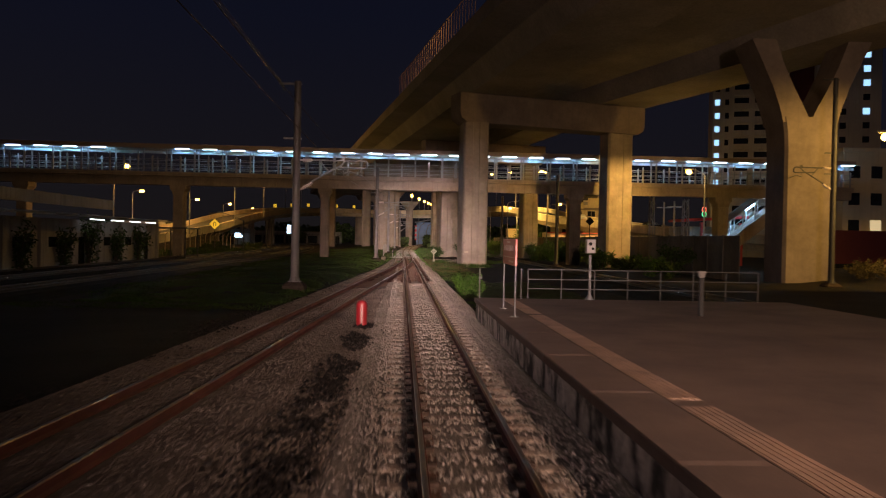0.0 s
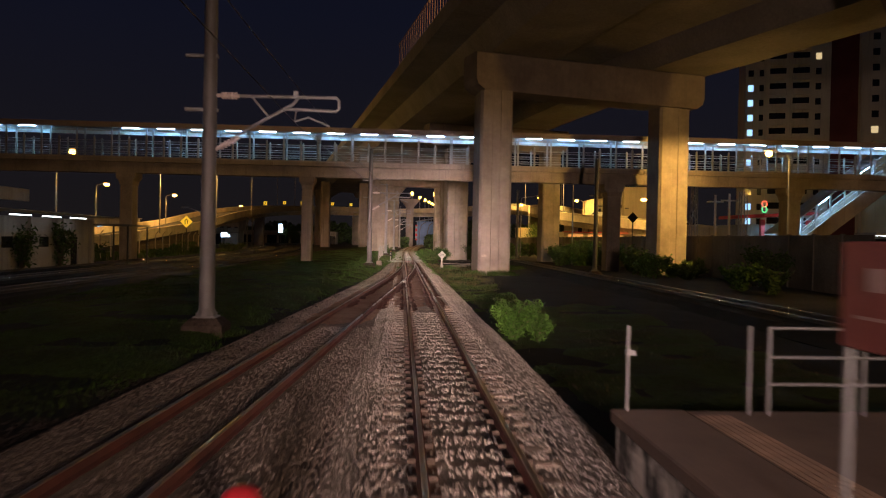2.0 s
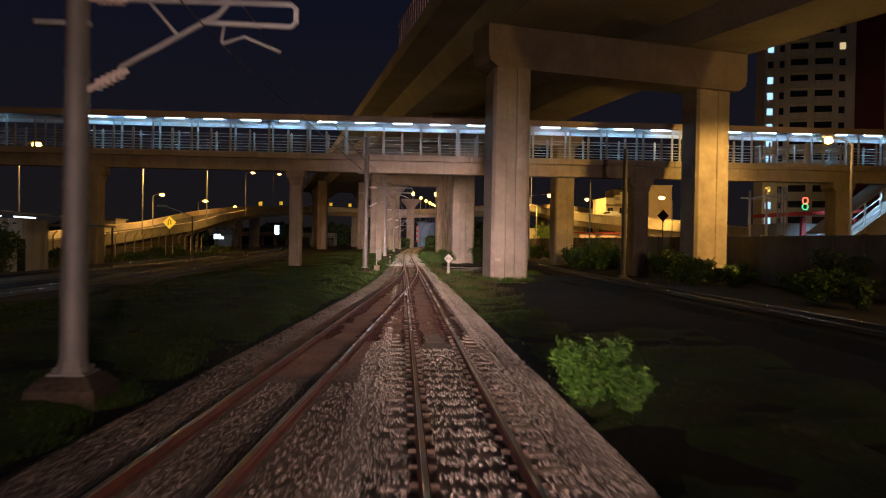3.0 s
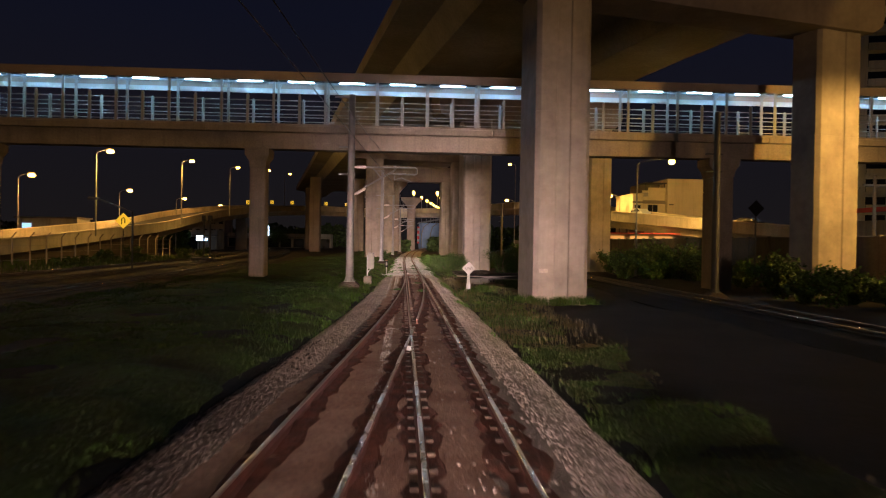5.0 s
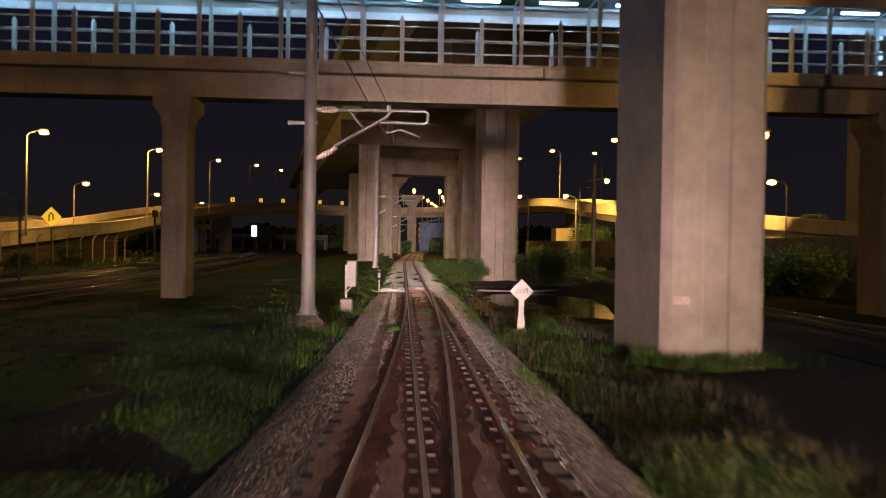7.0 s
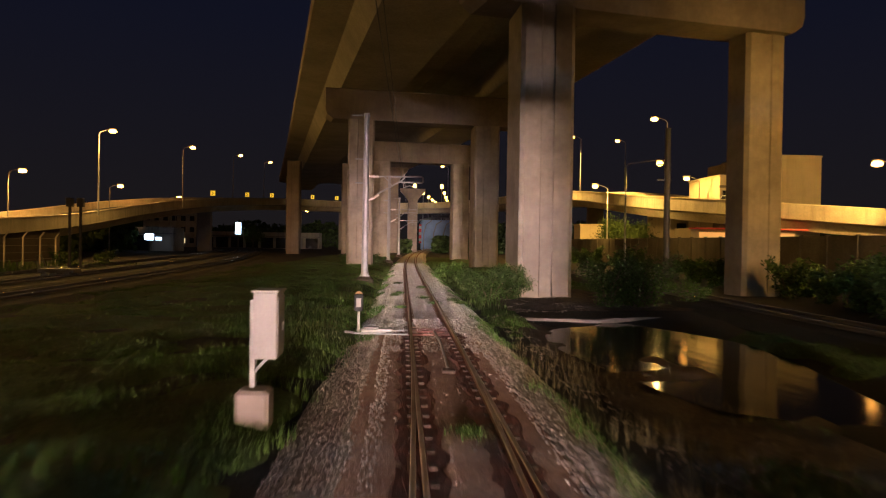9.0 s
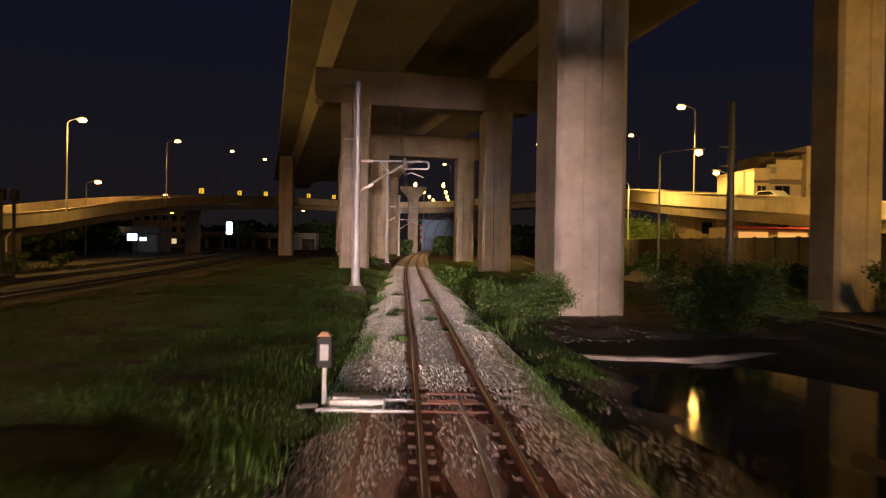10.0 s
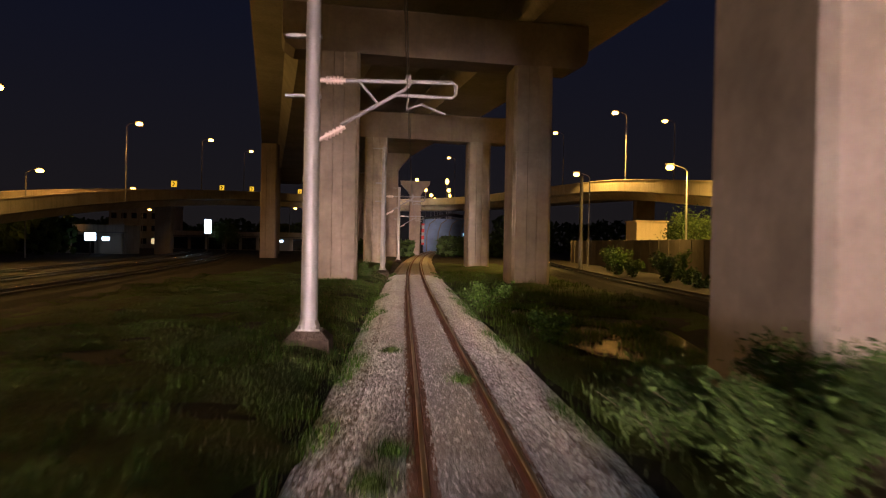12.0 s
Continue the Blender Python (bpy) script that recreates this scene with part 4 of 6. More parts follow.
def cabinet(x, y, z):
    t = thing("relay_cabinet", x, y, z, "white steel track cabinet on a steel post", "equipment cabinet")
    part("post", Shape().box(-0.13, -0.06, -0.06, 0.06, 0.2, 1.4), dull_steel, t)
    part("footing", Shape().box(-0.30, 0.16, -0.25, 0.25, -0.4, 0.18, bevel=0.05), concrete, t)
    part("strut", Shape().tube([(-0.08, 0, 0.4), (0.15, 0.05, 0.66)], 0.025, 6), galvanised, t)
    b = part("body", Shape().box(-0.05, 0.27, -0.28, 0.30, 0.62, 1.52, bevel=0.012), cabinet_paint, t)
    part("door", Shape().box(0.272, 0.285, -0.24, 0.26, 0.67, 1.46, bevel=0.005), cabinet_paint, b)
    part("latch", Shape().box(0.286, 0.305, 0.06, 0.10, 0.98, 1.10), dull_steel, b)
    part("roof", Shape().box(-0.08, 0.30, -0.31, 0.33, 1.522, 1.55), cabinet_paint, t)


cabinet(-2.72, 88.1, 0.02)


def point_machine():
    t = thing("point_indicator", -1.88, 97.3, -0.1, "black point indicator with a white panel on a post", "point indicator")
    part("post", Shape().tube([(0, 0, 0), (0, 0, 0.54)], 0.035, 8), dull_steel, t)
    part("lamp_case", Shape().box(-0.115, 0.115, -0.10, 0.10, 0.53, 0.98, bevel=0.02), black_paint, t)
    part("panel", Shape().box(-0.06, 0.06, -0.106, -0.101, 0.64, 0.87), cabinet_paint, t, "white panel")
    part("visor", Shape().loft([[(-0.10, -0.10, 0.98), (0.10, -0.10, 0.98), (0.10, 0.06, 0.98), (-0.10, 0.06, 0.98)], [(-0.05, -0.04, 1.04), (0.04, -0.04, 1.04), (0.04, 0.04, 1.04), (-0.05, 0.04, 1.04)]]), fence_paint, t, "dull orange cap")
    m = thing("point_machine", -1.45, 97.3, -0.17, "low steel point machine with rods to the rails", "point machine")
    part("case", Shape().box(-0.35, 0.45, -0.16, 0.16, 0.0, 0.16, bevel=0.02), dull_steel, m)
    part("lid", Shape().box(-0.30, 0.1, -0.13, 0.13, 0.161, 0.20, bevel=0.01), cabinet_paint, m)
    for oy in (-0.45, 0.3):
        part("rod", Shape().tube([(-0.5, oy, 0.08), (0.85, oy, 0.06)], 0.025, 8), galvanised, m)
        part("drive_rod", Shape().tube([(0.85, oy, 0.055), (1.9, oy, 0.05)], 0.022, 8), rail_rust, m)
    part("crank", Shape().box(0.3, 0.42, -0.5, 0.35, 0.05, 0.09), galvanised, m)
    part("lever", Shape().tube([(-0.55, 0.1, 0.02), (-0.75, -0.45, 0.12)], 0.03, 8), galvanised, m)
    part("long_rod", Shape().tube([(1.56, -5.6, 0.06), (1.6, -2.0, 0.07), (1.55, 0.2, 0.06)], 0.03, 8), dull_steel, m)
    part("rod_joint", Shape().box(1.44, 1.68, -5.9, -5.6, 0.0, 0.07, bevel=0.02), timber_mat, m)
    s = thing("stretcher", 0, 97.5, -0.135, "short steel stretcher bars between the switch blades", "stretcher bar")
    part("bar", Shape().box(-0.45, 0.45, -0.03, 0.03, -0.02, 0.02), rail_rust, s)
    part("bar", Shape().box(-0.40, 0.40, 0.7, 0.75, -0.02, 0.02), rail_rust, s)


point_machine()
t = thing("track_disc", -0.62, 60.0, -0.10, "small round white marker disc in the turnout frog", "track marker")
part("disc", Shape().tube([(0, -0.01, 0.0), (0, 0.01, 0.0)], 0.085, 16), white_paint, t)
part("stem", Shape().box(-0.015, 0.015, -0.01, 0.01, -0.1, 0), dull_steel, t)
kerb = Shape().sweep([(-0.15, -0.4), (0.15, -0.4), (0.13, 0.0), (-0.13, 0.0)], [(3.25 + 0.5 * k, 104.15 + 0.075 * (3.25 + 0.5 * k - 5.3) ** 2 + random.uniform(-0.04, 0.04), -0.40 + random.uniform(-0.03, 0.03)) for k in range(16)])
tagged(put("drain_kerb", kerb, concrete), "low pale concrete drain kerb beside the puddle", "kerb", kind="structure")
for cx, cy, rx, ry in ((6.2, 96.2, 2.7, 7.6), (4.4, 63.8, 0.33, 0.8), (5.8, 130.0, 2.5, 9.2)):
    ring = [(cx + rx * math.cos(a) * (1 + 0.12 * math.sin(3 * a)), cy + ry * math.sin(a) * (1 + 0.08 * math.cos(5 * a)), -0.53) for a in [i * math.pi / 24 for i in range(48)]]
    tagged(put("puddle_water", Shape().add(ring, [tuple(range(48))]), puddle_water), "still black puddle under the viaduct reflecting lamps", "puddle", kind="structure")

# ---- road flyover, left ramp and right ramp in one loop over the tracks ----
ROAD = [(78, 112, 2.6), (62, 126, 3.8), (50, 138, 5.0), (41.5, 150, 6.3), (36, 162, 7.5), (33.8, 176, 8.7), (32.4, 207, 11.3), (29, 233, 12.2), (17, 275, 12.6), (0, 293, 12.7), (-17, 289, 12.6), (-31, 265, 12.0), (-40, 231, 10.2), (-43, 200, 7.8), (-43.5, 171, 5.0), (-43.5, 154, 3.9), (-43.5, 120, 1.9), (-43.5, 90, 0.5)]


def road_points(step=3):
    out = []
    for i in range(len(ROAD) - 1):
        p0, p1, p2, p3 = (Vector(ROAD[min(max(k, 0), len(ROAD) - 1)]) for k in (i - 1, i, i + 1, i + 2))
        for k in range(step):
            t = k / step
            out.append(tuple(0.5 * (2 * p1 + (p2 - p0) * t + (2 * p0 - 5 * p1 + 4 * p2 - p3) * t * t + (3 * p1 - p0 - 3 * p2 + p3) * t**3)))
    return out + [ROAD[-1]]


road_path = road_points()
flyover = tagged(thing("flyover", 0, 0, 0, "curving concrete road flyover lit yellow by street lamps", "flyover", kind="structure"))
# the road surface lies 1 m under the parapet tops, which the path follows
prof = [(-3.0, -2.6), (3.0, -2.6), (3.6, -1.7), (4.5, -1.45), (4.5, 0.0), (4.25, 0.0), (4.2, -1.0), (-4.2, -1.0), (-4.25, 0.0), (-4.5, 0.0), (-4.5, -1.45), (-3.6, -1.7)]
part("deck", Shape().sweep(prof, road_path), flyover_concrete, flyover)
part("roadway", Shape().sweep([(-4.15, -1.05), (-4.15, -0.985), (4.15, -0.985), (4.15, -1.05)], road_path), asphalt, flyover)
part("coping", Shape().sweep([(-4.56, -0.02), (-4.56, 0.08), (-4.2, 0.08), (-4.2, -0.02)], road_path), wall_cream, flyover)
part("coping", Shape().sweep([(4.2, -0.02), (4.2, 0.08), (4.56, 0.08), (4.56, -0.02)], road_path), wall_cream, flyover)
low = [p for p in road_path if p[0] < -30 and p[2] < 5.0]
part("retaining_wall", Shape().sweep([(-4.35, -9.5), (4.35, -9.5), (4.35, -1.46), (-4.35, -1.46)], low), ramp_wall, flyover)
for x, y, z in road_path[::6]:
    if z > 5.2:
        part("pier", Shape().box(x - 1.3, x + 1.3, y - 0.8, y + 0.8, -0.7, z - 2.58, bevel=0.1), concrete, flyover)


# ---- street lamps ----
def street_lamp(x, y, base, top, side, wide=0.45, arm=1.6):
    t = thing("street_lamp", x, y, base, "tall grey street lamp with a glowing orange sodium head", "street lamp", "street lamps")
    h = top - base
    part("pole", Shape().tube([(0, 0, 0), (0, 0, h - 0.5)], [0.11, 0.06], 8), dull_steel, t)
    part("arm", Shape().tube([(0, 0, h - 0.52), (side * 0.25, 0, h - 0.25), (side * (arm - 0.3), 0, h + 0.1)], 0.04, 6), dull_steel, t)
    part("head", Shape().box(side * arm - 0.42, side * arm + 0.42, -0.16, 0.16, h + 0.03, h + 0.19, bevel=0.03), dull_steel, t)
    # glass drawn oversized, its extra width standing for the lamp's bloom
    lens = [(0.03, 0.55), (-0.10, 0.95), (-0.24, 1.0), (-0.36, 0.72), (-0.42, 0.15)]
    part("glass", Shape().tube([(side * arm, 0, h + dz) for dz, _ in lens], [wide * k for _, k in lens], 12), sodium_glow, t, "glowing orange glass")


for y, head in ((101.5, 10.9), (136, 12.6), (171, 15.1), (206, 17.4), (243.5, 20.3), (280, 22.6)):
    street_lamp(-37.3, y, head - 10.3, head, 1)
for x, y, z in ((29.4, 167.8, 17.6), (28.2, 207.3, 20.8), (27.6, 245.6, 23.5), (10.7, 297.8, 24.2), (40.5, 222.5, 22.4), (36.9, 136.1, 9.2)):
    street_lamp(x + 1.6, y, min(max(z - 10, -0.4), 12.2), z, -1)
for x, y, z in ((22.3, 107.8, 9.7), (21.7, 143.1, 9.6)):
    street_lamp(x - 3.0, y, -0.4, z, 1, 0.28, 3.0)
for x, y, z in ((26.8, 75.2, 9.4), (19.8, 193.5, 10.9), (26.0, 44.0, 8.6), (33.8, 168.6, 10.6), (23.1, 170.9, 9.6)):
    street_lamp(x + 1.6, y, -0.4, z, -1, 0.26 if y < 120 else 0.36)
for x, y, z in ((-46.8, 140.2, 9.9), (-44.3, 167.1, 9.8), (-44.1, 196.8, 10.2), (-45.2, 231.4, 10.4), (-60, 285, 9), (-30.6, 316.3, 11.3)):
    street_lamp(x - 1.6, y, -0.4, z, 1)
for k in range(8):
    for off in (0, 9):
        t = thing("distant_lamp", 3.2 + 4.8 * k + off, 330 + 72 * k, 20.5 + 2.4 * k, "far street lamp glowing orange over a distant road", "street lamp", "distant street lamps", "structure")
        part("glass", Shape().tube([(0, 0, 0.9), (0, 0, 0.55), (0, 0, -0.3), (0, 0, -0.7)], [0.12, 0.5 + 0.09 * k, 0.5 + 0.09 * k, 0.1], 8), sodium_far, t)
        part("pole", Shape().tube([(0, 0.5, 0.5), (0, 0.5, -21 - 2.4 * k)], 0.12, 6), dull_steel, t)

# shaded lamps: they shine down and outwards only, some added without a post
DOWN = (
     (27.0, 167.8, 16.6, 30000, 128), (25.5, 207, 20, 60000, 128), (-45.0, 140, 9.2, 4200, 172), (-43.5, 167, 9.1, 4200, 172),
    (21.7, 143.1, 8.9, 1500, 172), (-41.5, 171, 14.0, 4500, 172), (-41.5, 136, 11.4, 1800, 172), (-41.5, 206, 16.2, 6000, 172), (-35.7, 101.5, 10.0, 2600, 172), (5, 268, 19, 2500, 172), (9.5, 70, 27.5, 5000, 172),
)
for x, y, z, e, wide in DOWN:
    ob, data = lamp("street_light", "SPOT", (x, y, z), e, SODIUM if x > 0 else (1.0, 0.49, 0.12), 0.25, (x + 0.01, y, z - 5))
    data.spot_size, data.spot_blend = radians(wide), 0.25
# the one at (64, 148) is added fill for the tower, with no post
for x, y, z, e in ((26.4, 75.2, 8.5, 450), (25.6, 44.0, 7.8, 280), (22.4, 107.8, 8.8, 450), (-35.7, 136.0, 11.4, 5600), (-35.7, 171.0, 13.9, 6000), (64.0, 148.0, 14.0, 900)):
    lamp("street_light", "POINT", (x, y, z), e, SODIUM, 0.25)
# aimed at what they brighten; (34, 45) and (60, 88) are added without posts
for where, e, aim, wide in (((26.4, 75.2, 8.6), 10000, (22.1, 84.0, 4.4), 90), ((34.0, 45.0, 9.2), 10500, (28.5, 56.3, 3.4), 100), ((22.3, 107.8, 8.85), 3200, (17.85, 117.0, 4.8), 120), ((60.0, 88.0, 9.0), 3000, (60.01, 88.0, 4.0), 160), ((36.9, 136.1, 8.4), 16000, (42.0, 166.0, 8.0), 84), ((23.1, 170.9, 8.6), 4500, (29.0, 172.0, 3.0), 120)):
    ob, data = lamp("street_light", "SPOT", where, e, SODIUM, 0.25, aim)
    data.spot_size, data.spot_blend = radians(wide), 0.6

# ---- boundary wall on the far side of the side track ----
wall = tagged(thing("boundary_wall", 0, 0, 0, "long dark concrete panel wall beside the side track", "wall", kind="structure"))
for i in range(55):
    y0 = 58 + i * 3.0
    x = 24.2 + 2.2e-4 * max(0, y0 - 130) ** 2
    part("panel", Shape().box(x - 0.05, x + 0.05, y0 + 0.02, y0 + 2.8, -0.7, 2.95, bevel=0.015), wall_dark, wall)
    part("wall_post", Shape().box(x - 0.11, x + 0.11, y0 + 2.80, y0 + 3.02, -0.7, 3.02, bevel=0.015), wall_dark, wall)


# ---- buildings ----
def storeys(name, x0, x1, y0, y1, floors, fh, wall_material, label, lit, cols, z0=-0.4, window=(1.3, 1.4), glowing=None, seed=1):
    rnd = random.Random(seed)
    t = thing(name, x0, y0, z0, label, "building", kind="structure")
    w, d, h = x1 - x0, y1 - y0, floors * fh + 1.0
    part("walls", Shape().box(0, w, 0, d, 0, h), wall_material, t)
    part("roof", Shape().box(-0.2, w + 0.2, -0.2, d + 0.2, h, h + 0.5), wall_material, t)
    for f in range(floors):
        for c in range(cols):
            px = w * (c + 0.5) / cols
            pz = f * fh + 1.1
            mat = (glowing if glowing else warm_window) if rnd.random() < lit else window_dark
            win = part("window", Shape().box(px - window[0] / 2, px + window[0] / 2, -0.03, 0.1, pz, pz + window[1]), mat, t)
            part("sill", Shape().box(px - window[0] / 2 - 0.1, px + window[0] / 2 + 0.1, -0.16, 0.0, pz - 0.14, pz - 0.01), wall_material, win)
    return t


def tower():
    t = thing("apartment_tower", 67.3, 168, -0.4, "tall grey apartment tower with recessed balconies and a maroon stripe", "apartment building", kind="structure", turn=-19)
    h, fh, floors = 66.0, 2.95, 22
    part("walls", Shape().box(0, 15.5, 0, 14, 0, h), tower_wall, t)
    part("stripe", Shape().box(15.5, 20.5, 0.6, 14, 0, h + 2), wall_red, t, "maroon stripe")
    part("walls", Shape().box(20.5, 33, -1.5, 14, 0, h), tower_wall, t)
    rnd = random.Random(5)
    for f in range(2, floors):
        z = f * fh + 0.9
        for px, w, m in ((1.0, 1.0, blue_window if rnd.random() < 0.85 else window_dark), (3.0, 0.8, window_dark), (13.3, 1.0, warm_window if rnd.random() < 0.12 else window_dark)):
            part("window", Shape().box(px - w / 2, px + w / 2, -0.05, 0.06, z, z + 1.25), m, t)
        for px in (6.0, 10.2):
            b = part("balcony", Shape().box(px - 1.5, px + 1.5, -0.04, 0.05, z - 0.6, z + 1.5), window_dark, t)
            part("parapet", Shape().box(px - 1.6, px + 1.6, -0.9, -0.75, z - 0.9, z + 0.2).box(px - 1.6, px + 1.6, -0.9, 0.0, z - 1.0, z - 0.88), tower_wall, b)
        for px, w, m in ((23.0, 1.2, warm_window if rnd.random() < 0.1 else window_dark), (25.8, 1.2, window_dark), (30.2, 1.3, blue_window if rnd.random() < 0.8 else window_dark)):
            part("window", Shape().box(px - w / 2, px + w / 2, -1.55, -1.44, z, z + 1.3), m, t)


tower()


def framed_window(parent, x0, x1, y, z0, z1, pane=None):
    """A pane set back in a projecting frame with a mullion and a sill."""
    w = part("window", Shape().box(x0, x1, y - 0.02, y + 0.05, z0, z1), pane or window_dark, parent)
    f = Shape()
    for a, b in ((x0 - 0.08, x0), (x1, x1 + 0.08), ((x0 + x1) / 2 - 0.03, (x0 + x1) / 2 + 0.03)):
        f.box(a, b, y - 0.07, y + 0.03, z0 - 0.06, z1 + 0.06)
    f.box(x0, x1, y - 0.07, y + 0.03, z0 - 0.07, z0).box(x0, x1, y - 0.07, y + 0.03, z1, z1 + 0.07)
    part("frame", f, white_paint, w)
    part("sill", Shape().box(x0 - 0.15, x1 + 0.15, y - 0.16, y, z0 - 0.18, z0 - 0.075), wall_cream, w)


def yellow_house():
    """A lower wing, a front with a roofed terrace on top, and a taller plain block."""
    t = thing("yellow_house", 36.6, 166, -0.4, "cream three-storey house with a roof terrace lit orange by street lamps", "house", kind="structure")
    part("wing_wall", Shape().box(0, 1.7, -0.6, 9, 0, 10.9), wall_cream, t)
    part("wing_coping", Shape().box(-0.1, 1.8, -0.7, 9.1, 10.9, 11.1), wall_cream, t)
    part("front_wall", Shape().box(1.72, 5.8, 0.6, 10, 0, 11.3), wall_cream, t)
    part("block_wall", Shape().box(5.82, 12.4, -0.4, 10, 0, 13.4), wall_cream, t)
    part("block_coping", Shape().box(5.7, 12.5, -0.5, 10.1, 13.4, 13.62), wall_cream, t)
    part("band", Shape().box(-0.05, 1.75, -0.66, -0.58, 9.55, 9.85), concrete, t, "brown painted band")
    part("band", Shape().box(1.72, 5.8, 0.53, 0.62, 9.55, 10.1), concrete, t, "brown painted band")
    part("terrace_wall", Shape().box(2.9, 5.8, 0.4, 0.58, 11.3, 12.2).box(1.9, 2.9, 0.4, 0.58, 11.3, 11.7), wall_cream, t)
    part("terrace_back", Shape().box(2.4, 5.8, 3.5, 9, 11.3, 12.9), wall_dark, t)
    part("terrace_roof", Shape().box(2.2, 6.0, 0.0, 4.2, 12.85, 13.0).box(2.4, 2.5, 0.4, 0.5, 11.7, 12.85).box(5.5, 5.6, 0.4, 0.5, 12.2, 12.85), dark_steel, t, "dark steel terrace roof on posts")
    part("air_conditioner", Shape().box(1.9, 2.8, 0.1, 0.56, 10.7, 11.35, bevel=0.05), white_paint, t)
    for x0, x1, y, z0, z1 in ((0.35, 1.25, -0.6, 8.1, 9.2), (2.9, 4.5, 0.6, 8.2, 9.35), (2.9, 4.5, 0.6, 4.9, 6.1), (0.35, 1.25, -0.6, 4.8, 6.0), (7.4, 8.8, -0.4, 4.9, 6.1)):
        framed_window(t, x0, x1, y, z0, z1)
    part("vent_box", Shape().box(6.1, 6.8, -0.55, -0.41, 9.3, 9.5), concrete, t)


yellow_house()
storeys("pale_block", 36, 45, 180, 190, 2, 3.2, wall_cream, "pale two-storey building behind the flyover", 0.2, 3, seed=8)
storeys("distant_tower", -170, -158, 290, 302, 20, 3.0, wall_grey, "distant dark tower with a column of lit windows", 0.5, 3, seed=4)


def shed():
    t = thing("yard_shed", -25.3, 40, -0.4, "long low railway shed, stained cream bays under a dark tin roof", "shed", kind="structure")
    part("walls", Shape().box(-8, 0, 0, 40.4, 0, 3.6), wall_grey, t)
    part("roof", Shape().sweep([(-9.0, 4.5), (-9.0, 4.6), (1.5, 3.9), (1.5, 3.78)], [(0, -1, 0), (0, 41.2, 0)]), tin_roof, t)
    part("parapet", Shape().box(-3.0, -2.6, -2, 36, 4.8, 5.68), wall_grey, t, "pale band above the roof")
    for k in range(8):
        y = 2.6 + 4.9 * k
        part("pilaster", Shape().box(-0.02, 0.22, y + 3.3, y + 3.8, 0, 3.6), wall_grey, t)
        part("door" if k % 3 == 1 else "window", Shape().box(-0.04, 0.04, y, y + (1.0 if k % 3 == 1 else 1.3), 0.1 if k % 3 == 1 else 1.6, 2.3), window_dark, t)
    for k in range(4):
        part("strip_light", Shape().box(0.9, 1.0, 22 + 4.2 * k, 24.6 + 4.2 * k, 3.62, 3.70), white_lamp, t, "thin strip of light under the eaves")
    c = thing("yard_canopy", -23.6, 83, -0.4, "small dark flat canopy on thin posts", "canopy")
    part("roof", Shape().box(-1.9, 1.3, -2.5, 2.5, 3.2, 3.34), tin_roof, c)
    for px, py in ((-1.7, -2.3), (1.1, -2.3), (-1.7, 2.3), (1.1, 2.3)):
        part("post", Shape().box(px - 0.06, px + 0.06, py - 0.06, py + 0.06, 0, 3.2), dark_steel, c)


shed()


def stairway():
    t = thing("bridge_stairs", 36.9, 93.3, 0, "footbridge stairs with solid sides and a canopy lit cold white", "stairs", kind="structure")
    run = [(-0.7, 0, -0.55), (12.0, 0, 9.1)]
    part("flight", Shape().sweep([(-1.1, 0.1), (1.1, 0.1), (1.1, 0.4), (-1.1, 0.4)], run), bridge_concrete, t)
    for u in (-1.3, 1.1):
        part("side_wall", Shape().sweep([(u, 0.0), (u + 0.2, 0.0), (u + 0.2, 1.75), (u, 1.75)], run), bridge_concrete, t)
        part("handrail", Shape().sweep([(u + 0.05, 2.25), (u + 0.13, 2.25), (u + 0.13, 2.33), (u + 0.05, 2.33)], run), bridge_steel, t)
        for k in range(9):
            x = 0.2 + 1.45 * k
            part("post", Shape().box(x - 0.06, x + 0.06, -u - 0.15, -u - 0.05, 1.6 + 0.76 * x, 4.0 + 0.76 * x), bridge_steel, t)
    for k in range(30):
        x = 0.1 + 0.4 * k
        part("tread", Shape().box(x, x + 0.42, -1.09, 1.09, 0.3 + 0.76 * x, 0.60 + 0.76 * x), bridge_concrete, t)
    part("canopy", Shape().sweep([(-1.6, 4.0), (1.6, 4.0), (1.6, 4.14), (-1.6, 4.14)], run), bridge_steel, t)
    part("landing", Shape().box(11.9, 15.0, -1.68, 1.5, 8.75, 9.1), bridge_concrete, t)
    for x in (0.9, 4.4, 8.4):
        z = 0.76 * x
        part("light_tube", Shape().tube([(x - 0.6, -0.3, z + 3.3), (x + 0.6, -0.3, z + 4.2 - 0.02)], 0.11, 8, pose(0, 0, -0.14)), tube_glow, t, "cold white tube light")
    part("support", Shape().box(12.6, 13.6, -0.5, 0.5, -0.6, 8.76, bevel=0.06), wall_cream, t)


stairway()
storeys("distant_block", -75, -60, 300, 312, 3, 3.2, wall_grey, "distant dark block with a lit shop front", 0.1, 6, seed=6, glowing=warm_window)
t = thing("lit_shop_sign", -36.3, 244.5, -0.4, "small distant shop sign glowing cold white", "shop sign")
part("face", Shape().box(-0.6, 0.6, -0.2, 0.2, 3.6, 6.2, bevel=0.1), shop_glow, t)
part("post", Shape().box(-0.15, 0.15, -0.1, 0.1, 0, 3.6), dark_steel, t)
t = thing("lit_shop_sign", -46.4, 217.4, -0.4, "small distant shop sign glowing cold white", "shop sign")
part("face", Shape().box(-0.8, 0.8, -0.2, 0.2, 2.1, 3.3, bevel=0.1), shop_glow, t)
part("post", Shape().box(-0.1, 0.1, -0.1, 0.1, 0, 2.2), dark_steel, t)


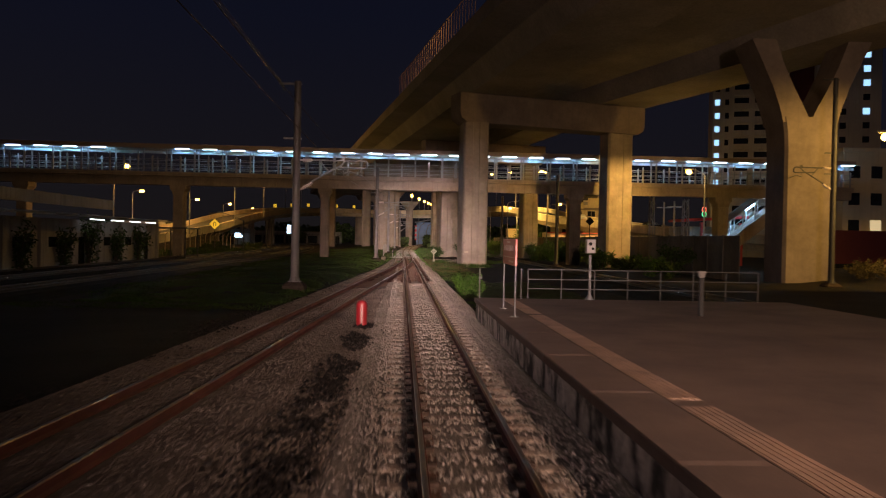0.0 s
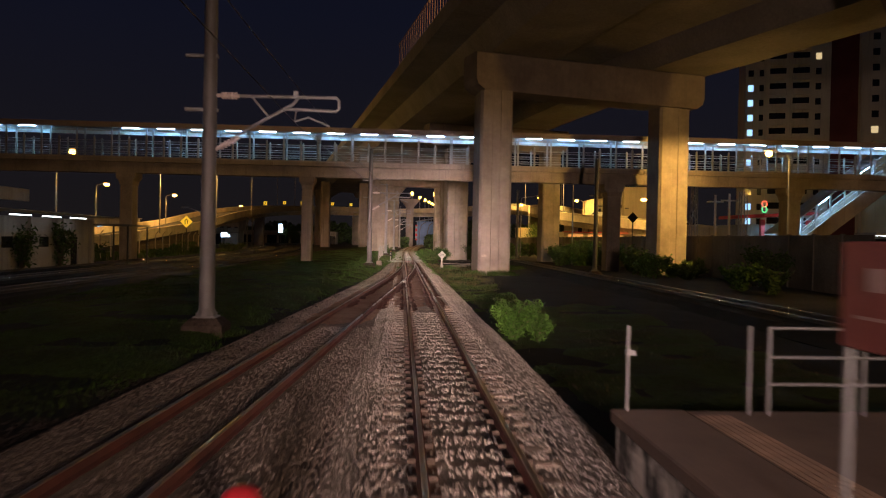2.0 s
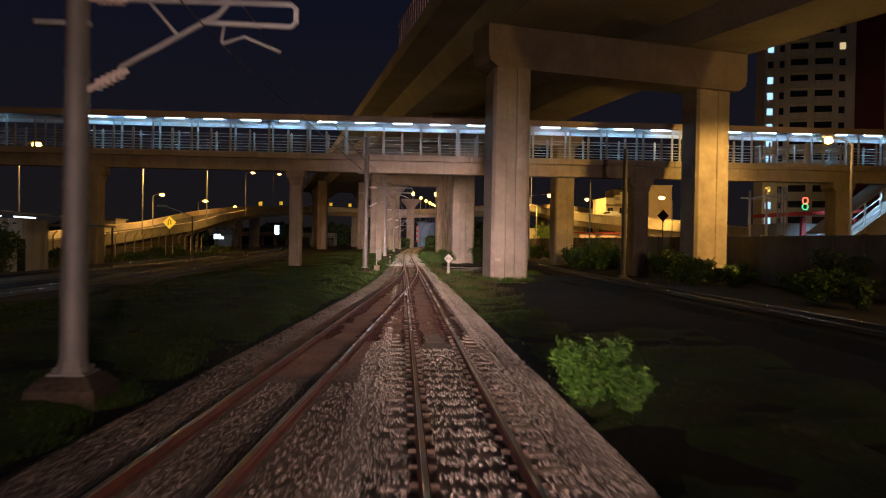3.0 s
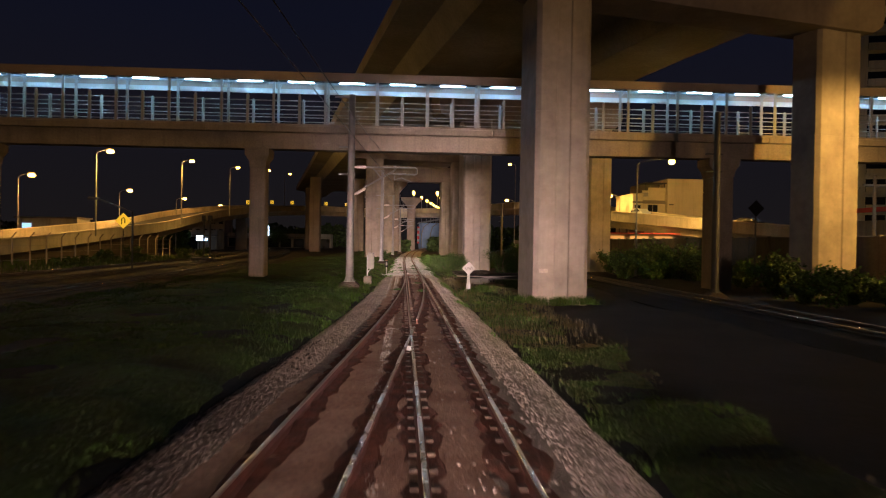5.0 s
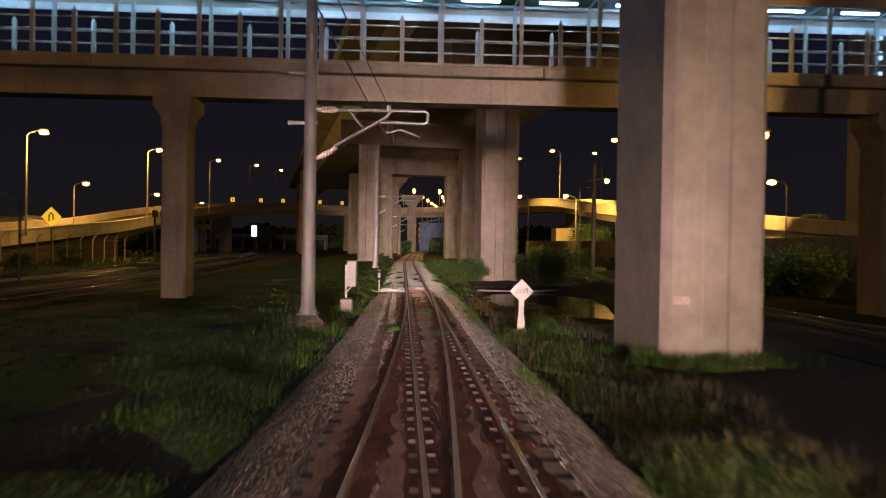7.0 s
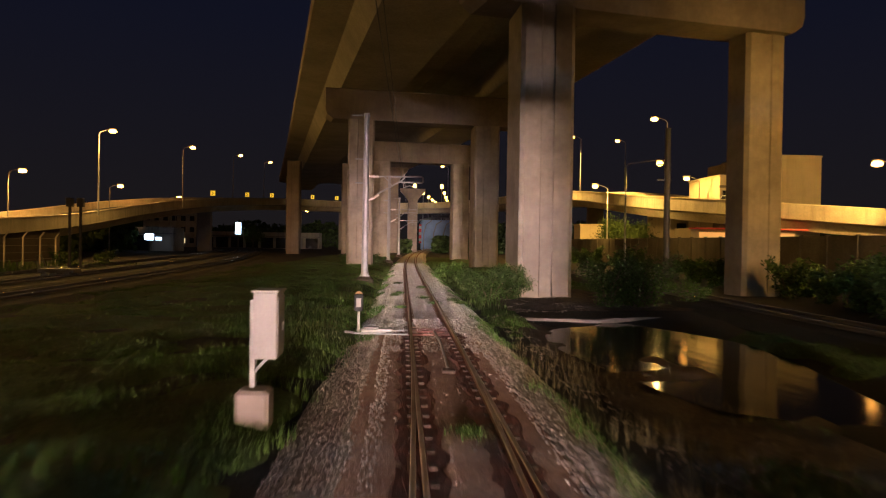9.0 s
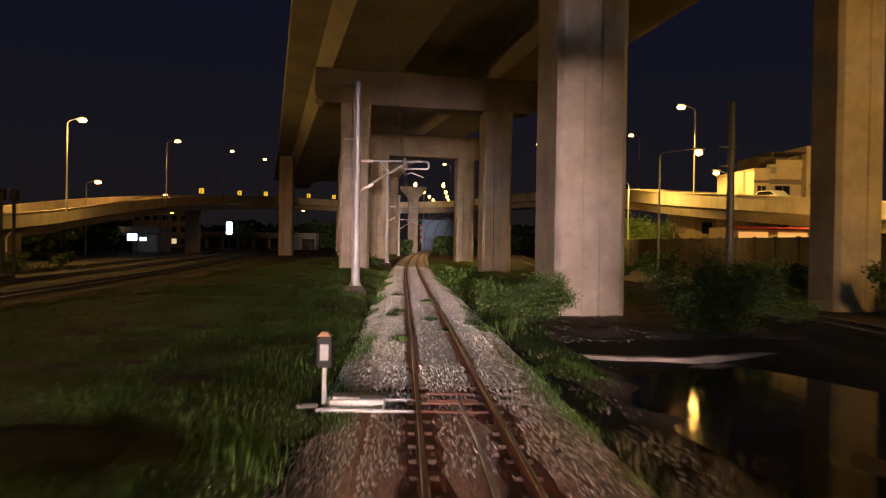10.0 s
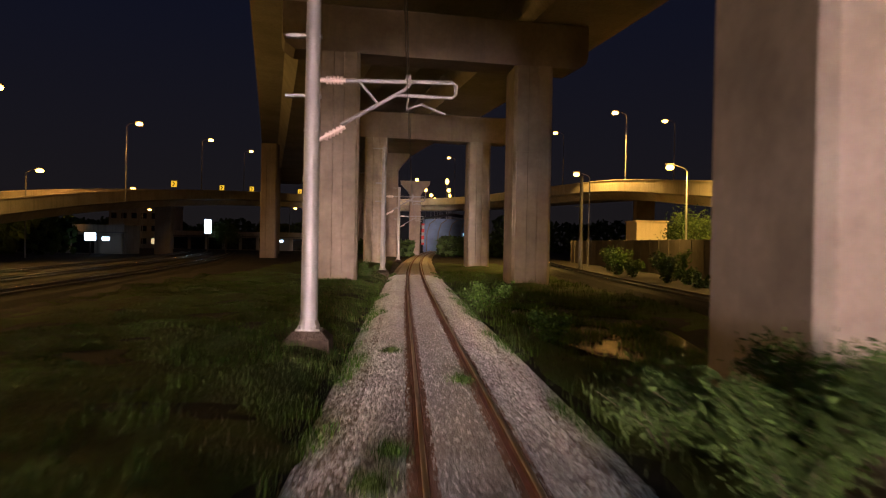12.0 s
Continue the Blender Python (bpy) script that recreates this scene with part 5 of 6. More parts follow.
# ---- smaller things along the yard and the road ----
def road_sign(x, y, z, size, material, label, arrow=True, post=True, name="road_sign"):
    t = thing(name, x, y, -0.4, label, "road sign", "road signs")
    if post:
        part("post", Shape().tube([(0, 0, 0), (0, 0, z + 0.4 + size * 0.5)], 0.05, 8), dark_steel, t)
    h = z + 0.4
    f = part("plate", Shape().loft([[(size, -0.06, h), (0, -0.06, h + size), (-size, -0.06, h), (0, -0.06, h - size)], [(size, -0.03, h), (0, -0.03, h + size), (-size, -0.03, h), (0, -0.03, h - size)]]), material, t)
    if arrow:
        pts = [(-0.2 * size, -0.075, h - 0.45 * size), (-0.2 * size, -0.075, h + 0.2 * size), (0, -0.075, h + 0.4 * size), (0.2 * size, -0.075, h + 0.2 * size), (0.2 * size, -0.075, h - 0.3 * size)]
        part("arrow", Shape().tube(pts, 0.07 * size, 6), black_paint, f)


road_sign(-30.8, 126.9, 4.0, 0.85, marker_glow, "yellow diamond road sign with a black u-turn arrow")
road_sign(20.4, 88.0, 4.6, 0.5, black_paint, "dark diamond sign seen from behind on a thin post", False)
for k, (x, y, z) in enumerate(((-38.0, 262, 12.0), (-33.5, 270.0, 12.4), (-24.5, 279.5, 12.7), (-18.5, 283.5, 12.75), (-43.2 + 4.7, 231, 10.4))):
    t = thing("chevron_marker", x, y, z, "small yellow chevron marker on the flyover parapet", "road sign", "chevron markers")
    part("plate", Shape().box(-0.45, 0.45, -0.04, 0.04, 0.3, 1.3), marker_glow, t)
    part("chevron", Shape().tube([(-0.2, -0.06, 0.45), (0.15, -0.06, 0.8), (-0.2, -0.06, 1.15)], 0.09, 5), black_paint, t)
    part("post", Shape().box(-0.05, 0.05, 0.04, 0.1, -0.3, 1.2), dark_steel, t)


def yard_fence():
    t = thing("yard_fence", -32.5, 86, -0.4, "wire fence with cranked concrete posts below the ramp", "fence")
    for k in range(22):
        y = 3.0 * k
        part("post", Shape().tube([(0, y, 0), (0, y, 2.5), (0.35, y, 2.95)], 0.07, 6), bridge_concrete, t)
    for z in (0.6, 1.2, 1.8, 2.4):
        part("strand", Shape().tube([(0, 0, z), (0, 63, z)], 0.012, 4), dull_steel, t)


yard_fence()
for x in (-22.9, -22.2):
    t = thing("yard_pole", x, 129.4, -0.4, "dark short pole with a box on top beside the yard tracks", "pole", "yard poles")
    part("pole", Shape().tube([(0, 0, 0), (0, 0, 5.1)], 0.10, 8), dark_steel, t)
    part("box", Shape().box(-0.2, 0.2, -0.2, 0.2, 4.6, 5.2, bevel=0.03), dark_steel, t)
t = thing("yard_lamp", -21.0, 101.5, -0.4, "unlit dark lamp post with a slanted arm", "lamp post")
part("pole", Shape().tube([(0, 0, 0), (0, 0, 4.6)], 0.08, 8), dark_steel, t)
part("arm", Shape().tube([(0, 0, 4.5), (-1.4, 0, 5.1), (-2.6, 0, 5.5)], 0.05, 6), dull_steel, t)
part("head", Shape().box(-3.3, -2.5, -0.12, 0.12, 5.42, 5.6, bevel=0.03), dull_steel, t)
t = thing("track_trolley", -22.3, 126.6, -0.4, "dark steel rail trolley parked beside the track", "rail trolley")
part("frame", Shape().box(-1.1, 1.1, -0.6, 0.6, 0.35, 0.6, bevel=0.04), dark_steel, t)
part("handle", Shape().tube([(-1.0, 0.4, 0.6), (-1.3, 0.4, 1.4), (-1.3, -0.4, 1.4), (-1.0, -0.4, 0.6)], 0.03, 6), dark_steel, t)
for x in (-0.7, 0.7):
    for y in (-0.6, 0.6):
        part("wheel", Shape().tube([(x, y - 0.06, 0.2), (x, y + 0.06, 0.2)], 0.2, 12), dark_steel, t)


def lattice(x, y, h, w=0.8, label="pale steel lattice pylon beyond the boundary wall"):
    t = thing("lattice_pylon", x, y, -0.4, label, "pylon", "pylons")
    for sx in (-1, 1):
        for sy in (-1, 1):
            part("leg", Shape().tube([(sx * w / 2, sy * w / 2, 0), (sx * w / 3, sy * w / 3, h)], 0.06, 5), galvanised, t)
    n = int(h / 0.9)
    for k in range(n):
        z0, z1 = h * k / n, h * (k + 1) / n
        a, b = w / 2 - w / 6 * k / n, w / 2 - w / 6 * (k + 1) / n
        s_ = 1 if k % 2 else -1
        part("brace", Shape().tube([(-s_ * a, -a, z0), (s_ * b, -b, z1)], 0.035, 4), galvanised, t)
        part("brace", Shape().tube([(-a, s_ * a, z0), (-b, -s_ * b, z1)], 0.035, 4), galvanised, t)


lattice(35.2, 111.2, 11.0)
lattice(34.4, 95.9, 8.2)
for x, y in ((32.8, 99.1), (33.2, 96.5)):
    t = thing("utility_pole", x, y, -0.4, "plain concrete utility pole with a short crossarm", "utility pole", "utility poles")
    part("pole", Shape().tube([(0, 0, 0), (0, 0, 8.0)], [0.17, 0.11], 8), bridge_concrete, t)
    part("crossarm", Shape().box(-0.9, 0.9, -0.06, 0.06, 7.2, 7.35), dull_steel, t)


def kiosk():
    t = thing("roadside_shop", 32.6, 97.5, -0.4, "low roadside shop with a red flat awning", "shop", kind="structure")
    part("walls", Shape().box(3.2, 9.6, 0.5, 8, 0, 4.9), wall_grey, t)
    part("awning", Shape().sweep([(-4.2, 0.0), (0.9, 0.0), (0.9, 0.34), (-4.2, 0.34)], [(1.7, 0, 5.45), (10.2, 0, 6.0)]), red_awning, t, "red awning")
    for x in (4.4, 9.4):
        part("column", Shape().box(x - 0.2, x + 0.2, -0.7, -0.3, 0, 5.4), red_awning, t)
    for k in range(2):
        part("shutter", Shape().box(4.9 + 2.2 * k, 6.6 + 2.2 * k, 0.42, 0.49, 0.1, 3.4), window_dark, t)
    part("glass_front", Shape().box(16.0, 27.0, -1.6, -1.5, 0.0, 3.6), window_dark, t)
    part("soffit", Shape().box(15.6, 27.4, -2.4, 1.5, 4.0, 4.25), white_paint, t)
    part("strip_light", Shape().box(16.5, 26.5, -0.9, -0.8, 3.9, 3.98), white_lamp, t, "cold white strip light")
    s = thing("neon_sign", 37.3, 97.2, 5.65, "looped neon sign in green and red above the awning", "neon sign")
    for cz, m in ((0.42, neon_green), (0.98, neon_red)):
        pts = [(0.27 * math.cos(a), 0, cz + 0.30 * math.sin(a)) for a in [i * math.pi / 8 for i in range(17)]]
        part("loop", Shape().tube(pts, 0.05, 6), m, s)
    part("stand", Shape().box(-0.05, 0.05, 0.02, 0.12, -0.1, 0.9), dark_steel, s)


kiosk()
storeys("corner_building", 57, 84, 100, 112, 4, 3.55, wall_cream, "cream four-storey building lit by street lamps", 0.3, 9, seed=11, window=(1.5, 1.6))
t = thing("maroon_hoarding", 46, 80, -0.4, "dark maroon hoarding panel beside the road", "hoarding")
part("panel", Shape().box(-3.0, 9.0, -0.05, 0.05, 0.9, 4.4), wall_red, t)
for x in (-2.6, 2.5, 8.0):
    part("post", Shape().box(x - 0.08, x + 0.08, 0.05, 0.2, 0, 4.4), dark_steel, t)


def station_shed(x, y):
    t = thing("blue_station_shed", x, y, -0.4, "distant blue steel shed with arched ribs at the end of the line", "building", kind="structure")
    part("walls", Shape().box(0, 16, 0, 18, 0, 9.6), blue_wall, t)
    for k in range(5):
        part("arch", Shape().tube([(0.6 + 3.2 * k, -0.15, 0), (0.7 + 3.2 * k, -0.15, 5.5), (1.5 + 3.2 * k, -0.15, 8.2), (3.2 + 3.2 * k, -0.15, 9.4)], 0.16, 6), tin_roof, t)
    part("roof", Shape().sweep([(-8.6, 9.6), (0, 11.2), (8.6, 9.6), (8.6, 9.75), (0, 11.4), (-8.6, 9.75)], [(8, -0.6, 0), (8, 18.6, 0)]), tin_roof, t)
    for k in range(3):
        part("lit_panel", Shape().box(11.0 + 1.7 * k, 12.2 + 1.7 * k, -0.12, -0.03, 3.2, 5.6), blue_window, t, "pale blue lit panel")
    part("striped_board", Shape().box(-0.9, -0.1, -0.3, -0.15, 2.0, 8.2), red_awning, t, "red and white board")
    for k in range(3):
        part("board_band", Shape().box(-0.88, -0.12, -0.34, -0.305, 2.7 + 2.0 * k, 3.6 + 2.0 * k), white_paint, t)


station_shed(5.5, 322)
def car(x, y, z, turn, material, label, lights=False):
    t = thing("parked_car", x, y, z, label, "car", "cars", turn=turn)
    body = [[(u, v * w, h) for u, h in ((-2.1, 0.35), (2.1, 0.35), (2.15, 0.75), (1.2, 0.92), (0.55, 1.42), (-1.1, 1.45), (-1.75, 0.98), (-2.15, 0.9))] for v, w in ((-1, 0.84), (1, 0.84))]
    part("body", Shape().loft(body), material, t)
    glass = [[(u, v * 0.845, h) for u, h in ((1.0, 0.95), (0.5, 1.36), (-1.05, 1.38), (-1.55, 1.0))] for v in (-1, 1)]
    part("window", Shape().loft(glass), window_dark, t)
    for u in (-1.3, 1.35):
        for v in (-0.78, 0.78):
            part("wheel", Shape().tube([(u, v - 0.1, 0.32), (u, v + 0.1, 0.32)], 0.32, 14), rubber, t)
    for v in (-0.6, 0.6):
        part("headlight", Shape().box(2.14, 2.19, v - 0.17, v + 0.17, 0.6, 0.76), white_lamp if lights else white_paint, t)


car(45.8, 144.2, 4.75, 125, car_dark, "dark car standing on the flyover", True)
car(36.3, 161.5, 6.55, 108, car_white, "white car on the flyover behind the parapet")
car(57.5, 130.5, 3.4, 130, car_dark, "dark car on the lower ramp")
car(38, 126, -0.4, 150, car_dark, "dark parked car with its lights on", True)
for x, y in ((20.6, 108.0), (20.9, 107.9)):
    t = thing("ground_lamp", x, y, -0.4, "small round white ground signal lamp among the weeds", "signal lamp", "ground lamps")
    part("lens", Shape().tube([(0, 0, 0.75), (0, -0.05, 0.75)], 0.13, 12), white_lamp, t)
    part("case", Shape().box(-0.15, 0.15, 0.01, 0.25, 0.55, 0.95, bevel=0.02), dark_steel, t)
    part("stem", Shape().box(-0.04, 0.04, 0.08, 0.16, 0, 0.56), dark_steel, t)


# ---- under the flyover ----
def shop_row(x, y, n, label, seed):
    rnd = random.Random(seed)
    t = thing("shop_row", x, y, -0.4, label, "shops", kind="structure")
    part("walls", Shape().box(0, 4.2 * n, 0, 7, 0, 4.6), wall_grey, t)
    part("awning", Shape().box(-0.3, 4.2 * n + 0.3, -1.8, 0.1, 3.3, 3.45), tin_roof, t)
    for k in range(n):
        lit = rnd.random()
        front = part("shop_front", Shape().box(4.2 * k + 0.4, 4.2 * k + 3.8, -0.05, 0.02, 0.1, 3.0), window_dark if lit > 0.55 else shop_dim, t)
        if lit < 0.3:
            part("sign_panel", Shape().box(4.2 * k + 0.8, 4.2 * k + 1.7 + rnd.random(), -0.12, -0.06, 2.1, 2.7), shop_glow, front)


shop_row(-74, 226, 7, "row of small dark shops, some lit inside, under the flyover", 3)
shop_row(-58, 296, 8, "distant row of small shops with bright fronts", 5)
t = thing("pale_hut", 24.9, 186, -0.4, "plain pale rendered wall block under the flyover", "hut", kind="structure")
part("walls", Shape().box(0, 3.4, 0, 4, 0, 5.4), wall_cream, t)
part("roof", Shape().box(-0.15, 3.55, -0.15, 4.15, 5.4, 5.55), wall_cream, t)
t = thing("roadside_stall", 27.5, 150, -0.4, "open stall with an orange-lit front under a red awning", "stall", kind="structure")
part("walls", Shape().box(0, 11, 0.6, 5, 0, 4.4), wall_cream, t)
part("awning", Shape().box(-0.2, 11.2, -1.0, 0.6, 4.3, 4.42), red_awning, t, "red awning")
for k in range(3):
    part("light_box", Shape().box(0.8 + 3.5 * k, 3.4 + 3.5 * k, 0.5, 0.58, 3.0, 4.0), orange_sign, t, "orange lit panel")
t = thing("lit_kiosk", -61, 166, -0.4, "small roadside kiosk with cold blue-white lit panels", "kiosk", kind="structure")
part("walls", Shape().box(0, 9, 0, 5, 0, 5.4), wall_grey, t)
part("roof", Shape().box(-0.3, 9.3, -0.8, 5.3, 5.4, 5.6), tin_roof, t)
for x0, x1, z0, z1 in ((0.6, 2.0, 2.6, 4.6), (2.8, 5.6, 3.4, 3.9), (6.2, 8.4, 2.2, 2.9)):
    part("lit_panel", Shape().box(x0, x1, -0.1, -0.02, z0, z1), blue_window, t, "cold blue-white lit panel")

# ---- plants ----
rng = np.random.default_rng(7)


def blades(name, x, y, z, height, width, material, label, lean=0.45, category="grass"):
    """Thin bent blades, two triangles each, at the given roots."""
    n = len(x)
    a = rng.uniform(0, 2 * np.pi, n)
    h = height * rng.uniform(0.45, 1.25, n)
    w = width * rng.uniform(0.6, 1.3, n)
    dx, dy = np.cos(a), np.sin(a)
    bend = lean * h * rng.uniform(0.2, 1.3, n)
    base = np.stack([x, y, z], -1)
    side = np.stack([-dy * w, dx * w, 0 * w], -1)
    mid = base + np.stack([dx * bend * 0.3, dy * bend * 0.3, h * 0.6], -1)
    tip = base + np.stack([dx * bend, dy * bend, h], -1)
    v = np.stack([base - side, base + side, mid - side * 0.7, mid + side * 0.7, tip], 1).reshape(-1, 3)
    k = np.arange(n)[:, None] * 5
    f = np.concatenate([k + [0, 1, 3], k + [0, 3, 2], k + [2, 3, 4]], 0)
    return tagged(new(name, cloud_mesh(name, v, f, material)), label, category, kind="stuff")


def heights(x, y):
    return np.array([ground_z(a, b) + 0.24 * noise.noise((a * 0.5, b * 0.5, 2.0)) + 0.10 * noise.noise((a * 1.3, b * 1.3, 9.0)) for a, b in zip(x, y)]) + 0.03


def scatter_in(n, x0, x1, y0, y1, keep=None, clump=0.0):
    x, y = rng.uniform(x0, x1, n), rng.uniform(y0, y1, n)
    if clump:
        s = np.array([noise.noise((a * clump, b * clump, 7.7)) for a, b in zip(x, y)])
        ok = s > rng.uniform(-0.45, 0.25, n)
        x, y = x[ok], y[ok]
    if keep is not None:
        ok = np.array([keep(a, b) for a, b in zip(x, y)])
        x, y = x[ok], y[ok]
    return x, y


x, y = scatter_in(330000, -15.0, -1.8, 30, 160, lambda a, b: left_edge(a, b) > 0.25, 0.22)
blades("grass_left", x, y, heights(x, y), 0.115, 0.008, grass_mat, "rough green grass on the rise beside the track")
x, y = scatter_in(100000, 1.8, 11.0, 52, 108, lambda a, b: right_edge(a, b) > 0.25, 0.25)
blades("grass_right", x, y, heights(x, y), 0.13, 0.008, grass_mat, "rough green grass on the verge under the viaduct")
x, y = scatter_in(50000, 2.3, 12.0, 28, 62, lambda a, b: right_edge(a, b) > 0.2, 0.3)
blades("weeds_right", x, y, heights(x, y), 0.08, 0.007, dry_mat, "low dry weeds on the dark ground past the platform")
x, y = scatter_in(9000, 1.85, 5.0, 62, 96, None, 0.5)
blades("dry_grass", x, y, heights(x, y), 0.26, 0.006, dry_mat, "dry straw-coloured grass at the ballast edge")
x, y = scatter_in(9000, -4.2, -1.7, 96, 165, None, 0.5)
blades("dry_grass_left", x, y, heights(x, y), 0.17, 0.006, dry_mat, "dry brown grass beside the mast")
x, y = scatter_in(26000, 2.0, 11.0, 108, 170, lambda a, b: right_edge(a, b) > 0.1, 0.3)
blades("grass_far", x, y, heights(x, y), 0.3, 0.012, grass_mat, "rough grass between the far piers")
x, y = scatter_in(9000, -38, -25, 84, 150, None, 0.3)
blades("grass_yard", x, y, heights(x, y) - 0.05, 0.5, 0.03, grass_mat, "weeds along the yard fence")


def bed_height(a, b):
    u = abs(a - track_x(b))
    return -0.185 if u < 1.5 else -0.185 - (u - 1.5) * 0.45


def edge_patch(a, b):
    """Weeds creep over the ballast edge in patches."""
    return noise.noise((a * 0.9, b * 0.45, 21.0)) > 0.05 + 0.9 * max(0.0, 1.75 - abs(a - track_x(b)))


for side, y0, y1 in ((-1, 96, 165), (1, 62, 165)):
    a, b = scatter_in(26000, 1.05, 2.4, y0, y1)
    a = a * side + np.array([track_x(v) for v in b])
    ok = np.array([edge_patch(p, q) for p, q in zip(a, b)])
    a, b = a[ok], b[ok]
    blades("edge_weeds", a, b, np.array([bed_height(p, q) for p, q in zip(a, b)]), 0.13, 0.007, leaf_mat, "green weeds creeping over the ballast edge", 0.8, "weeds")


def shrub(x, y, z, r, h, n, material, label, leaf=0.06, stems=7, name="shrub", category="shrub"):
    """Stems that fork outwards, with leaves along their ends."""
    t = thing(name, x, y, z, label, category, "shrubs")
    s = Shape()
    tips = []
    for k in range(stems):
        a = 2 * math.pi * k / stems + random.uniform(-0.4, 0.4)
        out, top = r * random.uniform(0.35, 1.0), h * random.uniform(0.55, 1.0)
        mid = Vector((math.cos(a) * out * 0.4, math.sin(a) * out * 0.4, top * 0.55))
        end = Vector((math.cos(a) * out, math.sin(a) * out, top))
        s.tube([(0, 0, -0.1), mid, end], [0.02 * h, 0.014 * h, 0.005 * h], 5)
        tips += [(mid, end), (Vector((mid.x * 0.7, mid.y * 0.7, 0.05)), mid)]
        for j in range(3):
            b = a + random.uniform(-0.9, 0.9)
            st = mid.lerp(end, random.uniform(0.1, 0.7))
            e2 = st + Vector((math.cos(b) * out * 0.5, math.sin(b) * out * 0.5, h * random.uniform(0.05, 0.35)))
            s.tube([st, e2], [0.008 * h, 0.004 * h], 4)
            tips.append((st, e2))
    part("stem", s, bark_mat, t)
    pick = rng.integers(0, len(tips), n)
    f = rng.uniform(0.15, 1.05, n)[:, None]
    p0 = np.array([tuple(a) for a, _ in tips])[pick]
    p1 = np.array([tuple(b) for _, b in tips])[pick]
    c = p0 + (p1 - p0) * f + rng.normal(0, 0.085 * h, (n, 3))
    c[:, 2] = np.maximum(c[:, 2], 0.03)
    u = rng.normal(size=(n, 3))
    u /= np.linalg.norm(u, axis=1)[:, None]
    w = np.cross(u, rng.normal(size=(n, 3)))
    w /= np.linalg.norm(w, axis=1)[:, None]
    L = leaf * rng.uniform(0.6, 1.3, n)[:, None]
    v = np.stack([c - u * L, c + w * L * 0.42 + u * L * 0.1, c + u * L * 1.1, c - w * L * 0.42 + u * L * 0.1], 1).reshape(-1, 3)
    fc = np.arange(n)[:, None] * 4 + np.array([[0, 1, 2, 3]])
    ob = new("foliage", cloud_mesh("foliage", v, fc, material))
    ob.parent = t
    return t


shrub(2.3, 39.5, -0.42, 0.72, 0.95, 3600, bright_leaf, "bright green leafy shrub at the ballast edge", 0.05, 11)
shrub(2.85, 38.9, -0.42, 0.45, 0.7, 1500, bright_leaf, "bright green leafy shrub at the ballast edge", 0.05, 9)
shrub(3.1, 111.0, -0.45, 1.2, 1.6, 8000, pier_leaf, "loose green shrub growing against a viaduct pier", 0.05, 11)
shrub(4.2, 112.3, -0.45, 1.0, 1.5, 6000, pier_leaf, "loose green shrub growing against a viaduct pier", 0.05, 9)
shrub(2.6, 134.0, -0.42, 1.1, 1.2, 1400, leaf_mat, "low green bush at the ballast edge", 0.09)
shrub(3.2, 124.0, -0.42, 0.9, 0.9, 1200, leaf_mat, "low green bush at the ballast edge", 0.09)
shrub(7.7, 108.3, -0.45, 1.3, 2.2, 4200, dark_leaf, "dense dark green bush beside a pier", 0.06, 12)
shrub(9.4, 109.3, -0.45, 1.4, 2.3, 4200, dark_leaf, "dense dark green bush beside a pier", 0.06, 12)
shrub(8.8, 110.2, -0.42, 1.2, 1.3, 1800, dark_leaf, "dark green bush beside a pier", 0.09)
for k in range(34):
    yy = 58 + 4.0 * k + random.uniform(-2, 2)
    xx = 20.8 + random.uniform(-2.2, 2.0) + 2.2e-4 * max(0, yy - 130) ** 2
    shrub(xx, yy, -0.42, random.uniform(0.9, 1.7), random.uniform(0.9, 2.4), 1300, leaf_mat if k % 2 else dark_leaf, "scrubby green bush along the boundary wall", 0.13)
for xx, yy, hh, rr in ((16.9, 103.4, 1.7, 1.2), (17.8, 105.6, 2.3, 1.4), (19.4, 104.4, 2.6, 1.5), (18.6, 108.4, 2.2, 1.3), (20.6, 106.6, 2.8, 1.5), (21.6, 103.2, 2.4, 1.4), (20.4, 110.6, 2.0, 1.3), (22.3, 100.5, 2.6, 1.2), (19.2, 112.4, 1.6, 1.1), (19.0, 79.5, 1.2, 1.1), (20.8, 78.9, 1.0, 1.2), (23.2, 80.4, 1.3, 1.0)):
    shrub(xx, yy, -0.42, rr, hh, 2600, creeper_leaf, "broad-leaved green shrub lit by a street lamp beside the track", 0.115, 10)
for xx, yy, hh in ((-6.4, 154.4, 1.2), (-5.2, 154.0, 1.5), (-4.1, 154.8, 1.3), (-3.3, 156.6, 1.0), (-5.8, 152.6, 0.8)):
    shrub(xx, yy, -0.3, 0.9, hh, 1600, pier_leaf, "ragged weeds and bushes round a pier foot", 0.07)
for k in range(10):
    shrub(-27 - random.uniform(0, 6), 86 + 7 * k, -0.42, 1.3, random.uniform(0.8, 1.6), 600, dark_leaf, "dark scrub along the yard edge", 0.14)

